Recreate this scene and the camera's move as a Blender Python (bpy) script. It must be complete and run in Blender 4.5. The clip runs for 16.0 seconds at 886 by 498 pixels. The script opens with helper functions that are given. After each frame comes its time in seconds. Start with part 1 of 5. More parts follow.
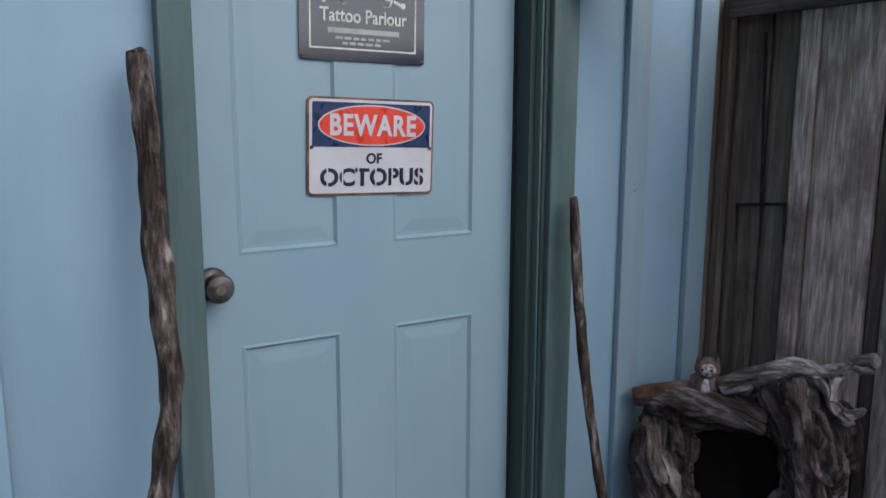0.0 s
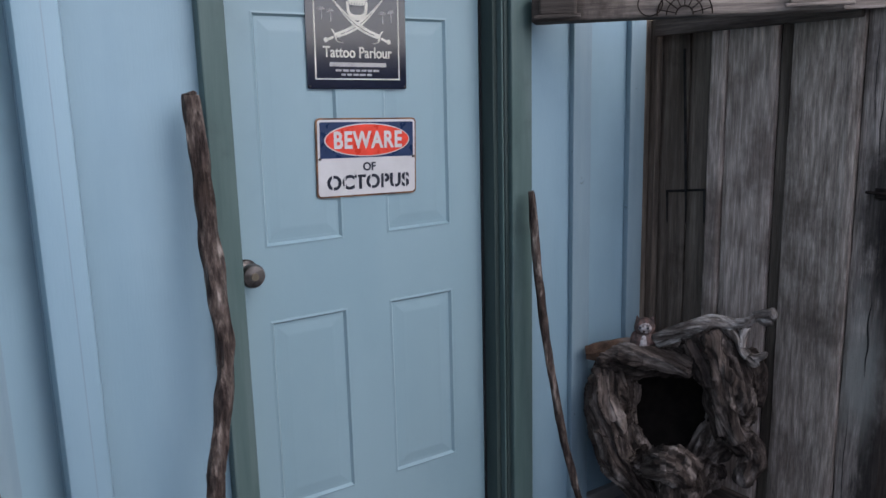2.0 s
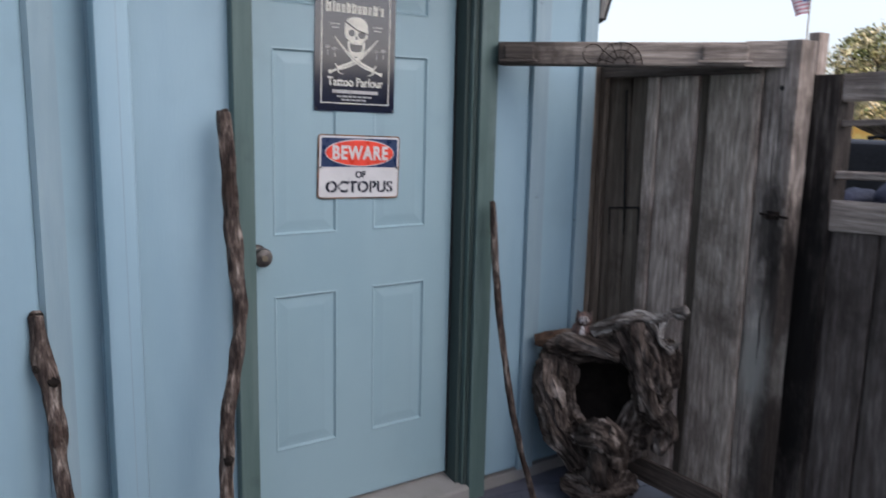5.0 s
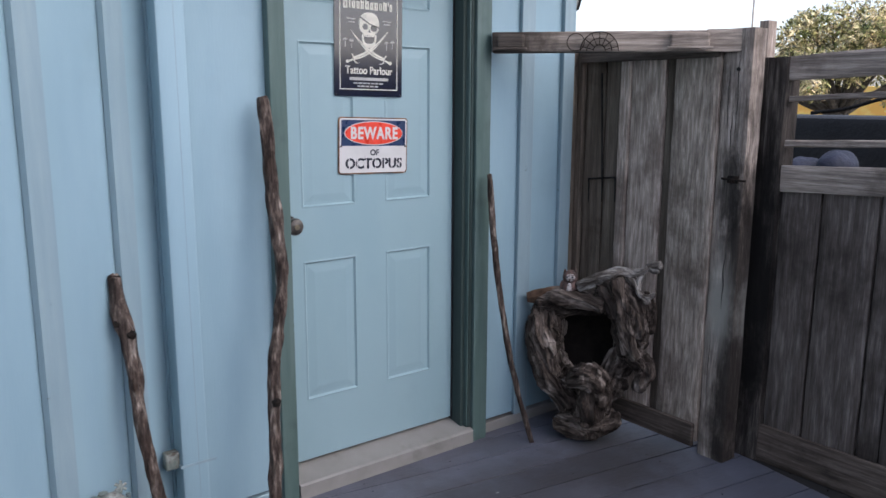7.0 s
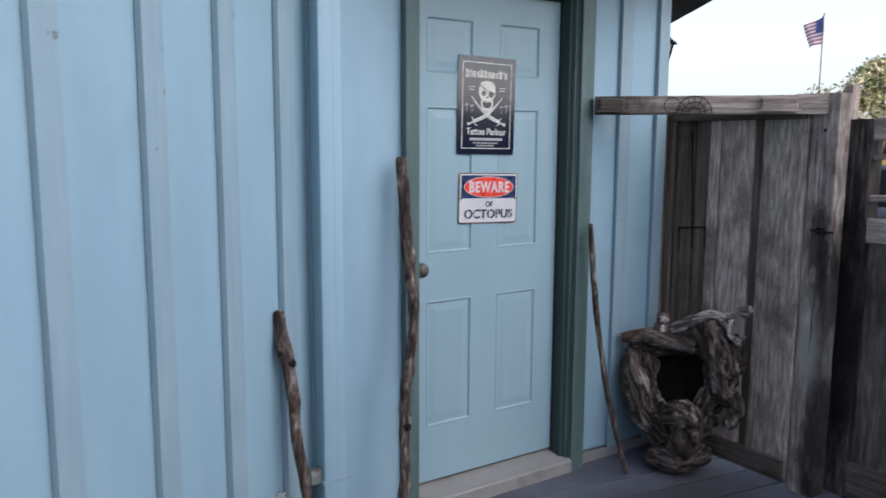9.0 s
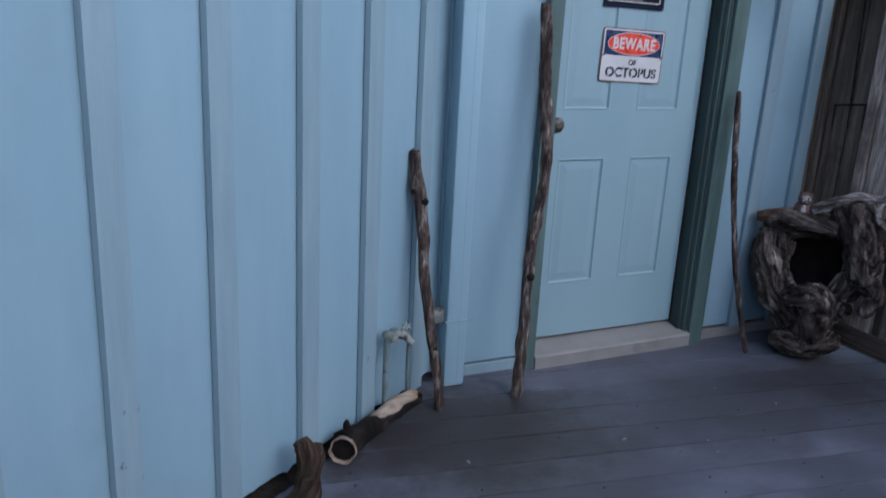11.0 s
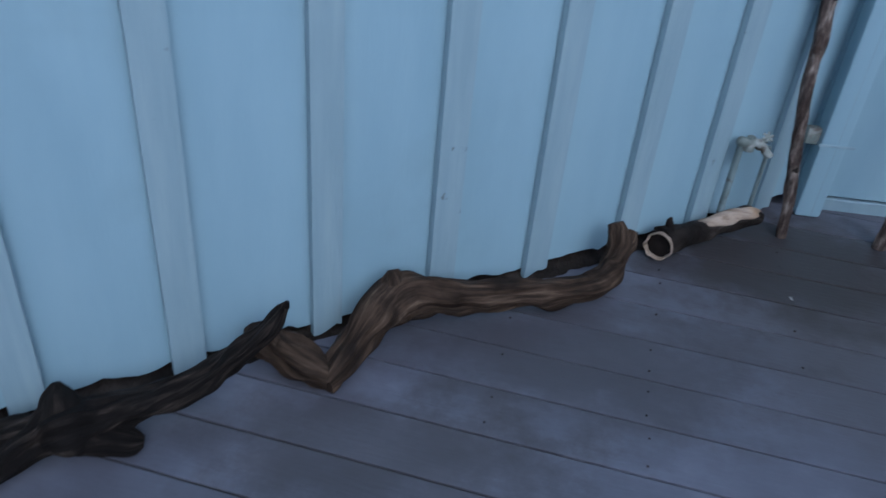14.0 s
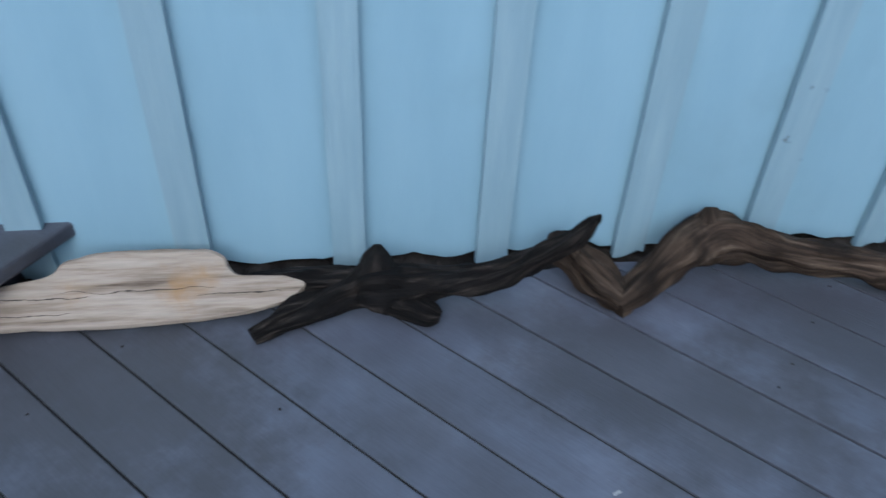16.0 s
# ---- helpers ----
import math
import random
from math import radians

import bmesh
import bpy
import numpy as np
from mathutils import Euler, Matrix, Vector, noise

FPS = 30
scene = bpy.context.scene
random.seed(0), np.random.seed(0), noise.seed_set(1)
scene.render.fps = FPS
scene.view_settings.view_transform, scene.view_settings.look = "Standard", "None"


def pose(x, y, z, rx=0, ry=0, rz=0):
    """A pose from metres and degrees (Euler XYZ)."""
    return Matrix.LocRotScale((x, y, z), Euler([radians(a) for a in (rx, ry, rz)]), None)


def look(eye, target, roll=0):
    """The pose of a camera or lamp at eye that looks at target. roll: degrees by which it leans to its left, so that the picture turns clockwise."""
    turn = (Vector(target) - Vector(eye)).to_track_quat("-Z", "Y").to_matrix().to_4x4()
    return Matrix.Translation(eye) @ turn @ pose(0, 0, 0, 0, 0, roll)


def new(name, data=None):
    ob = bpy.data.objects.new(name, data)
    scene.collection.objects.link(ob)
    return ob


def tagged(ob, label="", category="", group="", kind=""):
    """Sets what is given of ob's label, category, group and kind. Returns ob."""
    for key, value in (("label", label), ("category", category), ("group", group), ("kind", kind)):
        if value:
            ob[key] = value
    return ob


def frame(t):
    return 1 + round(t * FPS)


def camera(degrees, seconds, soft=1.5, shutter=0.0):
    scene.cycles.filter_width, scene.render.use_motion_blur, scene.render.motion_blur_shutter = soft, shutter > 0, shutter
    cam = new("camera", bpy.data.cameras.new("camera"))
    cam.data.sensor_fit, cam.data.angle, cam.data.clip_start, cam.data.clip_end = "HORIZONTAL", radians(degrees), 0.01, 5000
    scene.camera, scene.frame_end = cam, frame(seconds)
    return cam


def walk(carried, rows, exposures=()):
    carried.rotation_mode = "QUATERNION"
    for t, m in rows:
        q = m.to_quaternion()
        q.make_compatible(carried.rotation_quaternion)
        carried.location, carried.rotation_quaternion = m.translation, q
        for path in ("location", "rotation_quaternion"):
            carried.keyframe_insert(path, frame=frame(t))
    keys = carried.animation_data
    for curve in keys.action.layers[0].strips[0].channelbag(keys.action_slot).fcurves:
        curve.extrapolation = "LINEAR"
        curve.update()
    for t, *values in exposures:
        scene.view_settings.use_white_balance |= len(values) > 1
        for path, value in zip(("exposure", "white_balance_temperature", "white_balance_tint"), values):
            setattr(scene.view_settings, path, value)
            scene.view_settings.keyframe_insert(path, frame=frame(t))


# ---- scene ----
cam = camera(59.0, 16.0, shutter=0.5)
PATH = [
    (0, (-0.725, -1.544, 1.319), (0.287, 0.146, 0.979), 0.2),
    (0.5, (-0.761, -1.594, 1.333), (0.258, 0.086, 0.958), 0.7),
    (1, (-0.857, -1.689, 1.349), (0.225, -0.043, 1.005), 0.2),
    (1.5, (-0.957, -1.815, 1.357), (0.163, -0.187, 1.049), 0.2),
    (2, (-0.977, -1.857, 1.403), (0.108, -0.221, 1.019), -1.4),
    (2.5, (-0.931, -1.949, 1.426), (0.094, -0.273, 1.05), -0.6),
    (3, (-0.926, -2.04, 1.435), (0.045, -0.34, 1.027), -1.0),
    (3.5, (-0.958, -2.094, 1.439), (-0.022, -0.369, 1.051), 0.1),
    (4, (-1.005, -2.117, 1.421), (-0.058, -0.39, 1.074), 1.7),
    (4.5, (-1.116, -2.163, 1.425), (-0.114, -0.455, 1.147), 1.9),
    (5, (-1.212, -2.276, 1.425), (-0.091, -0.654, 1.085), 1.3),
    (5.2, (-1.228, -2.309, 1.42), (-0.079, -0.712, 1.057), 0.6),
    (7.3, (-1.652, -2.488, 1.415), (-0.431, -0.947, 1.049), 0.5),
    (7.5, (-1.713, -2.51, 1.429), (-0.479, -0.976, 1.073), 0.5),
    (8, (-1.858, -2.54, 1.425), (-0.588, -1.029, 1.106), -0.9),
    (8.5, (-1.911, -2.559, 1.464), (-0.714, -0.98, 1.189), 0.0),
    (9, (-1.932, -2.57, 1.484), (-0.826, -0.927, 1.208), 0.3),
    (9.2, (-1.97, -2.547, 1.481), (-0.89, -0.89, 1.186), 0.2),
    (11.3, (-1.997, -2.581, 1.322), (-1.198, -0.859, 0.693), 3.8),
    (11.5, (-1.99, -2.574, 1.348), (-1.209, -0.866, 0.66), 4.3),
    (12, (-1.984, -2.573, 1.316), (-1.284, -0.882, 0.51), 4.1),
    (12.5, (-1.987, -2.553, 1.311), (-1.475, -0.849, 0.398), 3.3),
    (13, (-1.929, -2.531, 1.301), (-1.683, -0.815, 0.305), 3.9),
    (13.5, (-1.892, -2.531, 1.295), (-1.824, -0.836, 0.237), 4.9),
    (14, (-1.864, -2.545, 1.288), (-1.944, -0.878, 0.185), 5.4),
    (14.5, (-1.85, -2.561, 1.282), (-2.061, -0.957, 0.106), 5.3),
    (15, (-1.895, -2.562, 1.27), (-2.242, -1.063, -0.009), 5.4),
    (15.5, (-1.908, -2.562, 1.26), (-2.427, -1.137, -0.043), 4.7),
    (16, (-1.938, -2.572, 1.239), (-2.633, -1.203, -0.043), 2.8),
]
walk(cam, [(t, look(eye, target, roll)) for t, eye, target, roll in PATH],
     [(0, 0.72, 6000, 15), (1.5, 0.82, 6000, 16), (5, 0.90, 6250, 16), (8, 1.22, 6100, 15), (9.2, 1.0, 5950, 14), (11.3, 0.68, 5400, 14), (13, 0.67, 5200, 12), (14.5, 0.87, 5200, 8), (16, 1.22, 5300, 4)])

# ---- world, sun and exposure ----
world = bpy.data.worlds.new("sky")
scene.world = world
world.use_nodes = True
wt = world.node_tree
sky = wt.nodes.new("ShaderNodeTexSky")
sky.sky_type = "NISHITA"
sky.sun_disc = False
sky.sun_elevation = radians(42)
sky.sun_rotation = radians(160)
sky.air_density = 1.0
sky.dust_density = 2.2
wt.nodes["Background"].inputs["Strength"].default_value = 0.15
haze = wt.nodes.new("ShaderNodeHueSaturation")
haze.inputs["Saturation"].default_value = 0.6
wt.links.new(sky.outputs[0], haze.inputs["Color"])
wt.links.new(haze.outputs[0], wt.nodes["Background"].inputs["Color"])

sun = new("sun", bpy.data.lights.new("sun", "SUN"))
sun.data.energy = 0.18
sun.data.angle = radians(45)
sun.data.color = (1.0, 0.96, 0.9)
sun.matrix_world = look((2.45, -6.75, 6.15), (0, 0, 0))

# ---- tools ----
OFF = {}


def mesh_of(bm, name, smooth=False, angle=0.6):
    me = bpy.data.meshes.new(name)
    bmesh.ops.recalc_face_normals(bm, faces=bm.faces)
    bm.to_mesh(me)
    bm.free()
    if smooth:
        me.polygons.foreach_set("use_smooth", [True] * len(me.polygons))
        me.set_sharp_from_angle(angle=angle)
    return me


def thing(name, loc, label, category, group="", kind=""):
    ob = new(name)
    ob.location = loc
    ob.empty_display_size = 0.05
    OFF[ob] = Vector(loc)
    return tagged(ob, label, category, group, kind)


def part(name, bm, material, parent, label="", smooth=False):
    off = OFF[parent]
    bmesh.ops.translate(bm, verts=bm.verts, vec=-off)
    ob = new(name, mesh_of(bm, name, smooth))
    for m in material if isinstance(material, (list, tuple)) else [material]:
        ob.data.materials.append(m)
    ob.parent = parent
    OFF[ob] = off
    if label:
        tagged(ob, label)
    return ob


def solo(name, bm, material, label, category, kind="", smooth=False, group="", base=None):
    base = Vector(base) if base else Vector((0, 0, 0))
    bmesh.ops.translate(bm, verts=bm.verts, vec=-base)
    ob = new(name, mesh_of(bm, name, smooth))
    ob.location = base
    OFF[ob] = base
    for m in material if isinstance(material, (list, tuple)) else [material]:
        ob.data.materials.append(m)
    return tagged(ob, label, category, group, kind)


def box(bm, x0, x1, y0, y1, z0, z1, bevel=0.0, m=None, mat=0):
    got = bmesh.ops.create_cube(bm, size=1.0)["verts"]
    for v in got:
        v.co = Vector((x0 + (v.co.x + 0.5) * (x1 - x0), y0 + (v.co.y + 0.5) * (y1 - y0), z0 + (v.co.z + 0.5) * (z1 - z0)))
    faces = list({f for v in got for f in v.link_faces})
    if bevel:
        edges = list({e for v in got for e in v.link_edges})
        out = bmesh.ops.bevel(bm, geom=edges, offset=bevel, segments=2, profile=0.5, affect="EDGES")
        got = list({v for f in out["faces"] for v in f.verts} | {v for v in got if v.is_valid})
        faces = list({f for v in got for f in v.link_faces})
    for f in faces:
        f.material_index = mat
    if m:
        bmesh.ops.transform(bm, matrix=m, verts=[v for v in got if v.is_valid])
    return got


def boxm(*a, **k):
    bm = bmesh.new()
    box(bm, *a, **k)
    return bm


def split_board(x0, x1, y0, y1, z0, z1, seed=0.0, lie=False, rag=0.0022):
    """A weathered board: edges that wander, a face cupped and furrowed along the grain, worn corners."""
    bm = bmesh.new()
    n = max(8, int(((y1 - y0) if lie else (z1 - z0)) / 0.05))
    m = 9
    lo, hi = (y0, y1) if lie else (z0, z1)
    a0, a1 = (z0, z1) if lie else (y0, y1)
    rows = []
    for i in range(n + 1):
        u = lo + (hi - lo) * i / n
        ea = rag * noise.noise(Vector((u * 7, seed, 0.3))) + 0.4 * rag * noise.noise(Vector((u * 31, seed, 1.3)))
        eb = rag * noise.noise(Vector((u * 7, seed, 5.3))) + 0.4 * rag * noise.noise(Vector((u * 31, seed, 6.3)))
        b0, b1 = a0 + ea, a1 + eb
        row = []
        for k in range(m + 1):
            q = k / m
            v = b0 + (b1 - b0) * (q if 0 < k < m else (0.0 if k == 0 else 1.0))
            edge = 0.004 if k in (0, m) else 0.0
            fur = 0.0016 * noise.noise(Vector((v * 60, u * 1.6, seed))) + 0.0012 * noise.noise(Vector((v * 150, u * 2.6, seed + 4)))
            x = x0 + edge + 0.0012 + fur
            row.append(bm.verts.new((x, u, v) if lie else (x, v, u)))
        row.append(bm.verts.new((x1, u, b1) if lie else (x1, b1, u)))
        row.append(bm.verts.new((x1, u, b0) if lie else (x1, b0, u)))
        rows.append(row)
    for a, b in zip(rows, rows[1:]):
        for k in range(m + 3):
            j = (k + 1) % (m + 3)
            bm.faces.new((a[k], a[j], b[j], b[k]))
    bm.faces.new(rows[0])
    bm.faces.new(rows[-1][::-1])
    return bm


def rod(bm, a, b, r0, r1=None, n=12, mat=0):
    a, b = Vector(a), Vector(b)
    d = b - a
    out = bmesh.ops.create_cone(bm, cap_ends=True, segments=n, radius1=r0, radius2=r0 if r1 is None else r1, depth=d.length)
    m = Matrix.Translation((a + b) / 2) @ d.to_track_quat("Z", "Y").to_matrix().to_4x4()
    bmesh.ops.transform(bm, matrix=m, verts=out["verts"])
    for f in {f for v in out["verts"] for f in v.link_faces}:
        f.material_index = mat


def ball(bm, c, r, seg=20, rings=12, mat=0, m=None):
    out = bmesh.ops.create_uvsphere(bm, u_segments=seg, v_segments=rings, radius=1.0)
    r = (r, r, r) if isinstance(r, (int, float)) else r
    mm = Matrix.Translation(c) @ (m or Matrix()) @ Matrix.Diagonal((*r, 1))
    bmesh.ops.transform(bm, matrix=mm, verts=out["verts"])
    for f in {f for v in out["verts"] for f in v.link_faces}:
        f.material_index = mat


def spline(pts, steps):
    """Catmull-Rom through rows of numbers."""
    p = [np.array(q, float) for q in pts]
    p = [2 * p[0] - p[1]] + p + [2 * p[-1] - p[-2]]
    rows = []
    for i in range(1, len(p) - 2):
        for k in range(steps):
            t = k / steps
            a, b, c, d = p[i - 1], p[i], p[i + 1], p[i + 2]
            rows.append(0.5 * (2 * b + (c - a) * t + (2 * a - 5 * b + 4 * c - d) * t * t + (3 * b - a - 3 * c + d) * t ** 3))
    rows.append(p[-2])
    return rows


def limb(bm, pts, steps=10, n=18, rough=0.12, ridge=0.1, seed=0.0, flat=1.0, grain=9.0, mat=0):
    """A gnarled wooden limb along rows of x, y, z, radius."""
    rows = spline(pts, steps)
    uv = bm.loops.layers.uv.verify()
    along = []
    up = Vector((0.31, 0.2, 0.93))
    rings = []
    run = 0.0
    for i, r in enumerate(rows):
        c = Vector(r[:3])
        a, b = Vector(rows[max(0, i - 1)][:3]), Vector(rows[min(len(rows) - 1, i + 1)][:3])
        d = (b - a).normalized()
        run += (c - a).length if i else 0.0
        side = d.cross(up)
        if side.length < 0.2:
            side = d.cross(Vector((1, 0, 0)))
        side.normalize()
        other = side.cross(d).normalized()
        rad = max(r[3], 0.002)
        ring = []
        for k in range(n):
            t = 2 * math.pi * (k / n - 0.25)
            u = Vector((math.cos(t), math.sin(t), 0))
            big = noise.noise(c * 14 + u * 0.9 + Vector((seed, 0, 0)))
            fine = noise.noise(Vector((u.x * 2.6, u.y * 2.6, run * grain + seed)))
            rr = rad * (1 + rough * big * 1.6 + ridge * fine * 1.5)
            ring.append(bm.verts.new(c + side * (u.x * rr) + other * (u.y * rr * flat)))
        rings.append(ring)
        along.append(run + seed)
    for i, (a, b) in enumerate(zip(rings, rings[1:])):
        for k in range(n):
            f = bm.faces.new((a[k], a[(k + 1) % n], b[(k + 1) % n], b[k]))
            f.material_index = mat
            for lp, q in zip(f.loops, ((k, i), (k + 1, i), (k + 1, i + 1), (k, i + 1))):
                lp[uv].uv = (0.32 * q[0] / n, along[q[1]])
    for ring, e in ((rings[0], 0), (rings[-1], -1)):
        c = bm.verts.new(sum((v.co for v in ring), Vector()) / n)
        for k in range(n):
            f = bm.faces.new((c, ring[k], ring[(k + 1) % n]))
            f.material_index = mat


def outline(bm, pts, y, depth=0.0, mat=0):
    """A flat shape in x and z, facing -y, with a little thickness."""
    vs = [bm.verts.new((x, y, z)) for x, z in pts]
    f = bm.faces.new(vs)
    f.material_index = mat
    if depth:
        g = bmesh.ops.extrude_face_region(bm, geom=[f])
        bmesh.ops.translate(bm, verts=[e for e in g["geom"] if isinstance(e, bmesh.types.BMVert)], vec=(0, depth, 0))


def oval(cx, cz, rx, rz, n=40):
    return [(cx + rx * math.cos(2 * math.pi * i / n), cz + rz * math.sin(2 * math.pi * i / n)) for i in range(n)]


def round_rect(x0, x1, z0, z1, r, n=5):
    pts = []
    for cx, cz, a in ((x1 - r, z0 + r, -90), (x1 - r, z1 - r, 0), (x0 + r, z1 - r, 90), (x0 + r, z0 + r, 180)):
        for i in range(n + 1):
            t = radians(a + 90 * i / n)
            pts.append((cx + r * math.cos(t), cz + r * math.sin(t)))
    return pts


def lettering(text, x0, x1, z0, z1, y, bold=0.0, gap=1.0):
    """Letters of the built-in font, fitted into a field that faces -y."""
    cu = bpy.data.curves.new("lettering", "FONT")
    cu.body = text
    cu.size = 1.0
    cu.offset = bold
    cu.space_character = gap
    cu.resolution_u = 6
    cu.extrude = 0.0005
    ob = bpy.data.objects.new("lettering", cu)
    scene.collection.objects.link(ob)
    bpy.context.view_layer.update()
    me = bpy.data.meshes.new_from_object(ob)
    bpy.data.objects.remove(ob)
    bm = bmesh.new()
    bm.from_mesh(me)
    bpy.data.meshes.remove(me)
    xs, zs = [v.co.x for v in bm.verts], [v.co.y for v in bm.verts]
    a, b, c, d = min(xs), max(xs), min(zs), max(zs)
    for v in bm.verts:
        v.co = Vector((x0 + (v.co.x - a) / (b - a) * (x1 - x0), y - (v.co.z + 0.0005), z0 + (v.co.y - c) / (d - c) * (z1 - z0)))
    return bm


# ---- materials ----
def surface(name, ramp, scale=4.0, stretch=(1, 1, 1), rough=0.6, rough_var=0.15, bump=0.2, fine=40.0, stain=None, stain_scale=1.2,
            stain_at=(0.55, 0.75), metal=0.0, vary=0.08, detail=6.0, island=False, spec=0.5, fine_stretch=None, bump_size=0.01, coat=0.0, along=False, floor=False, streak=0.0, streak_scale=60.0, streak_stretch=None, blotches=()):
    """A worn surface: a ramp of colours over stretched noise, stains at a larger scale, fine relief."""
    m = bpy.data.materials.new(name)
    m.use_nodes = True
    t = m.node_tree
    n, l = t.nodes, t.links
    bsdf = n["Principled BSDF"]
    tc = n.new("ShaderNodeTexCoord")
    info = n.new("ShaderNodeObjectInfo")
    shift = n.new("ShaderNodeVectorMath")
    shift.operation = "MULTIPLY_ADD"
    rnd = n.new("ShaderNodeCombineXYZ")
    for i in range(3):
        l.new(info.outputs["Random"], rnd.inputs[i])
    l.new(rnd.outputs[0], shift.inputs[0])
    shift.inputs[1].default_value = (7.3, 3.1, 5.7)
    if along == "grain":
        grain = n.new("ShaderNodeAttribute")
        grain.attribute_name = "grain"
        l.new(grain.outputs["Vector"], shift.inputs[2])
    else:
        l.new(tc.outputs["UV" if along else "Object"], shift.inputs[2])

    def noisy(sc, st, det, ro=0.6):
        mp = n.new("ShaderNodeMapping")
        mp.inputs["Scale"].default_value = st
        l.new(shift.outputs[0], mp.inputs["Vector"])
        x = n.new("ShaderNodeTexNoise")
        x.inputs["Scale"].default_value = sc
        x.inputs["Detail"].default_value = det
        x.inputs["Roughness"].default_value = ro
        l.new(mp.outputs[0], x.inputs["Vector"])
        return x

    a = noisy(scale, stretch, detail)
    cr = n.new("ShaderNodeValToRGB")
    els = cr.color_ramp.elements
    while len(els) < len(ramp):
        els.new(0.5)
    for e, (pos, col) in zip(els, ramp):
        e.position, e.color = 0.5 + (pos - 0.5) * 0.55, (*col, 1)
    l.new(a.outputs["Fac"], cr.inputs["Fac"])
    colour = cr.outputs["Color"]
    if stain:
        s = noisy(stain_scale, (1, 1, 1), 5.0, 0.65)
        if floor:
            l.new(n.new("ShaderNodeNewGeometry").outputs["Position"], s.inputs["Vector"])
        mr = n.new("ShaderNodeMapRange")
        mr.inputs["From Min"].default_value, mr.inputs["From Max"].default_value = stain_at
        mr.interpolation_type = "SMOOTHSTEP"
        l.new(s.outputs["Fac"], mr.inputs["Value"])
        mask = mr.outputs[0]
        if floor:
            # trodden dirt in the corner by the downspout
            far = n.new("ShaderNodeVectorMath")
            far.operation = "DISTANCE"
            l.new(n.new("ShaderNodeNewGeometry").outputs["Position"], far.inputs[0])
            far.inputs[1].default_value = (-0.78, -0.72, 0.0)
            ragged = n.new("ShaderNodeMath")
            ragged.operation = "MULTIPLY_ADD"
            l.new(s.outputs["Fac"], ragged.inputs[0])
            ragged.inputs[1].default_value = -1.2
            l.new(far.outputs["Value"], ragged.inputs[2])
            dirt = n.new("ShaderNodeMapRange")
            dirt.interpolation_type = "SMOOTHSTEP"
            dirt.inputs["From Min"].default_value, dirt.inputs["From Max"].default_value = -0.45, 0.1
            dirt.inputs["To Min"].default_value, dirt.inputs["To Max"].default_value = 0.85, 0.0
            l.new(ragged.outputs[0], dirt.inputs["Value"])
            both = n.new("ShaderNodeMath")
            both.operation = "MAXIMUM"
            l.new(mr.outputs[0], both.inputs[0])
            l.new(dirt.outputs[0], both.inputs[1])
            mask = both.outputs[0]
        mx = n.new("ShaderNodeMix")
        mx.data_type = "RGBA"
        l.new(mask, mx.inputs["Factor"])
        l.new(colour, mx.inputs["A"])
        mx.inputs["B"].default_value = (*stain, 1)
        colour = mx.outputs["Result"]
    if streak:
        st = noisy(streak_scale, streak_stretch or stretch, 3.0, 0.7)
        sr = n.new("ShaderNodeMapRange")
        sr.inputs["From Min"].default_value, sr.inputs["From Max"].default_value = 0.36, 0.64
        sr.inputs["To Min"].default_value, sr.inputs["To Max"].default_value = 1 - streak, 1 + streak
        l.new(st.outputs["Fac"], sr.inputs["Value"])
        sh = n.new("ShaderNodeHueSaturation")
        l.new(sr.outputs[0], sh.inputs["Value"])
        l.new(colour, sh.inputs["Color"])
        colour = sh.outputs["Color"]
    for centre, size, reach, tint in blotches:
        # a ragged patch of another tint, round a place on the thing
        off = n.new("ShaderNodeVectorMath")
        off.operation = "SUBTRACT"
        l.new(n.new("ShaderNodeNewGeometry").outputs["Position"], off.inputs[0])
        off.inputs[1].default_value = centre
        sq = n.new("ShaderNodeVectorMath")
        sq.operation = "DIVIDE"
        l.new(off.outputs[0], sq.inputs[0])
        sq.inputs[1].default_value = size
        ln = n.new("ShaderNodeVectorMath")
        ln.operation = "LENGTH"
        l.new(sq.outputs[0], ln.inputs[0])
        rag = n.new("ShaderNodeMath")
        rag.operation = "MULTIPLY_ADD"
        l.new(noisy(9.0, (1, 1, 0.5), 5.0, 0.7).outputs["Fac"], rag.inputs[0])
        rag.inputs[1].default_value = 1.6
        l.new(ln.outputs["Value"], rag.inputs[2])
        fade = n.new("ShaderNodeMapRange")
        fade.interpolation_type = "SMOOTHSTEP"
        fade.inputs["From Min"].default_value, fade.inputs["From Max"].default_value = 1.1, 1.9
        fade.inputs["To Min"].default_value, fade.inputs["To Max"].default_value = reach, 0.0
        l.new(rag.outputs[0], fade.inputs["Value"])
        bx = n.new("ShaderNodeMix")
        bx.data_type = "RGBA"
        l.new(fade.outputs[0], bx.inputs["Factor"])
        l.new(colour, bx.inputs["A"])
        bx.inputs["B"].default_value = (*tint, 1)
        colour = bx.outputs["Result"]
    if vary:
        if island:
            geo = n.new("ShaderNodeNewGeometry")
            src = geo.outputs["Random Per Island"]
        else:
            src = info.outputs["Random"]
        vr = n.new("ShaderNodeMapRange")
        vr.inputs["To Min"].default_value, vr.inputs["To Max"].default_value = 1 - vary, 1 + vary
        l.new(src, vr.inputs["Value"])
        hv = n.new("ShaderNodeHueSaturation")
        l.new(vr.outputs[0], hv.inputs["Value"])
        l.new(colour, hv.inputs["Color"])
        colour = hv.outputs["Color"]
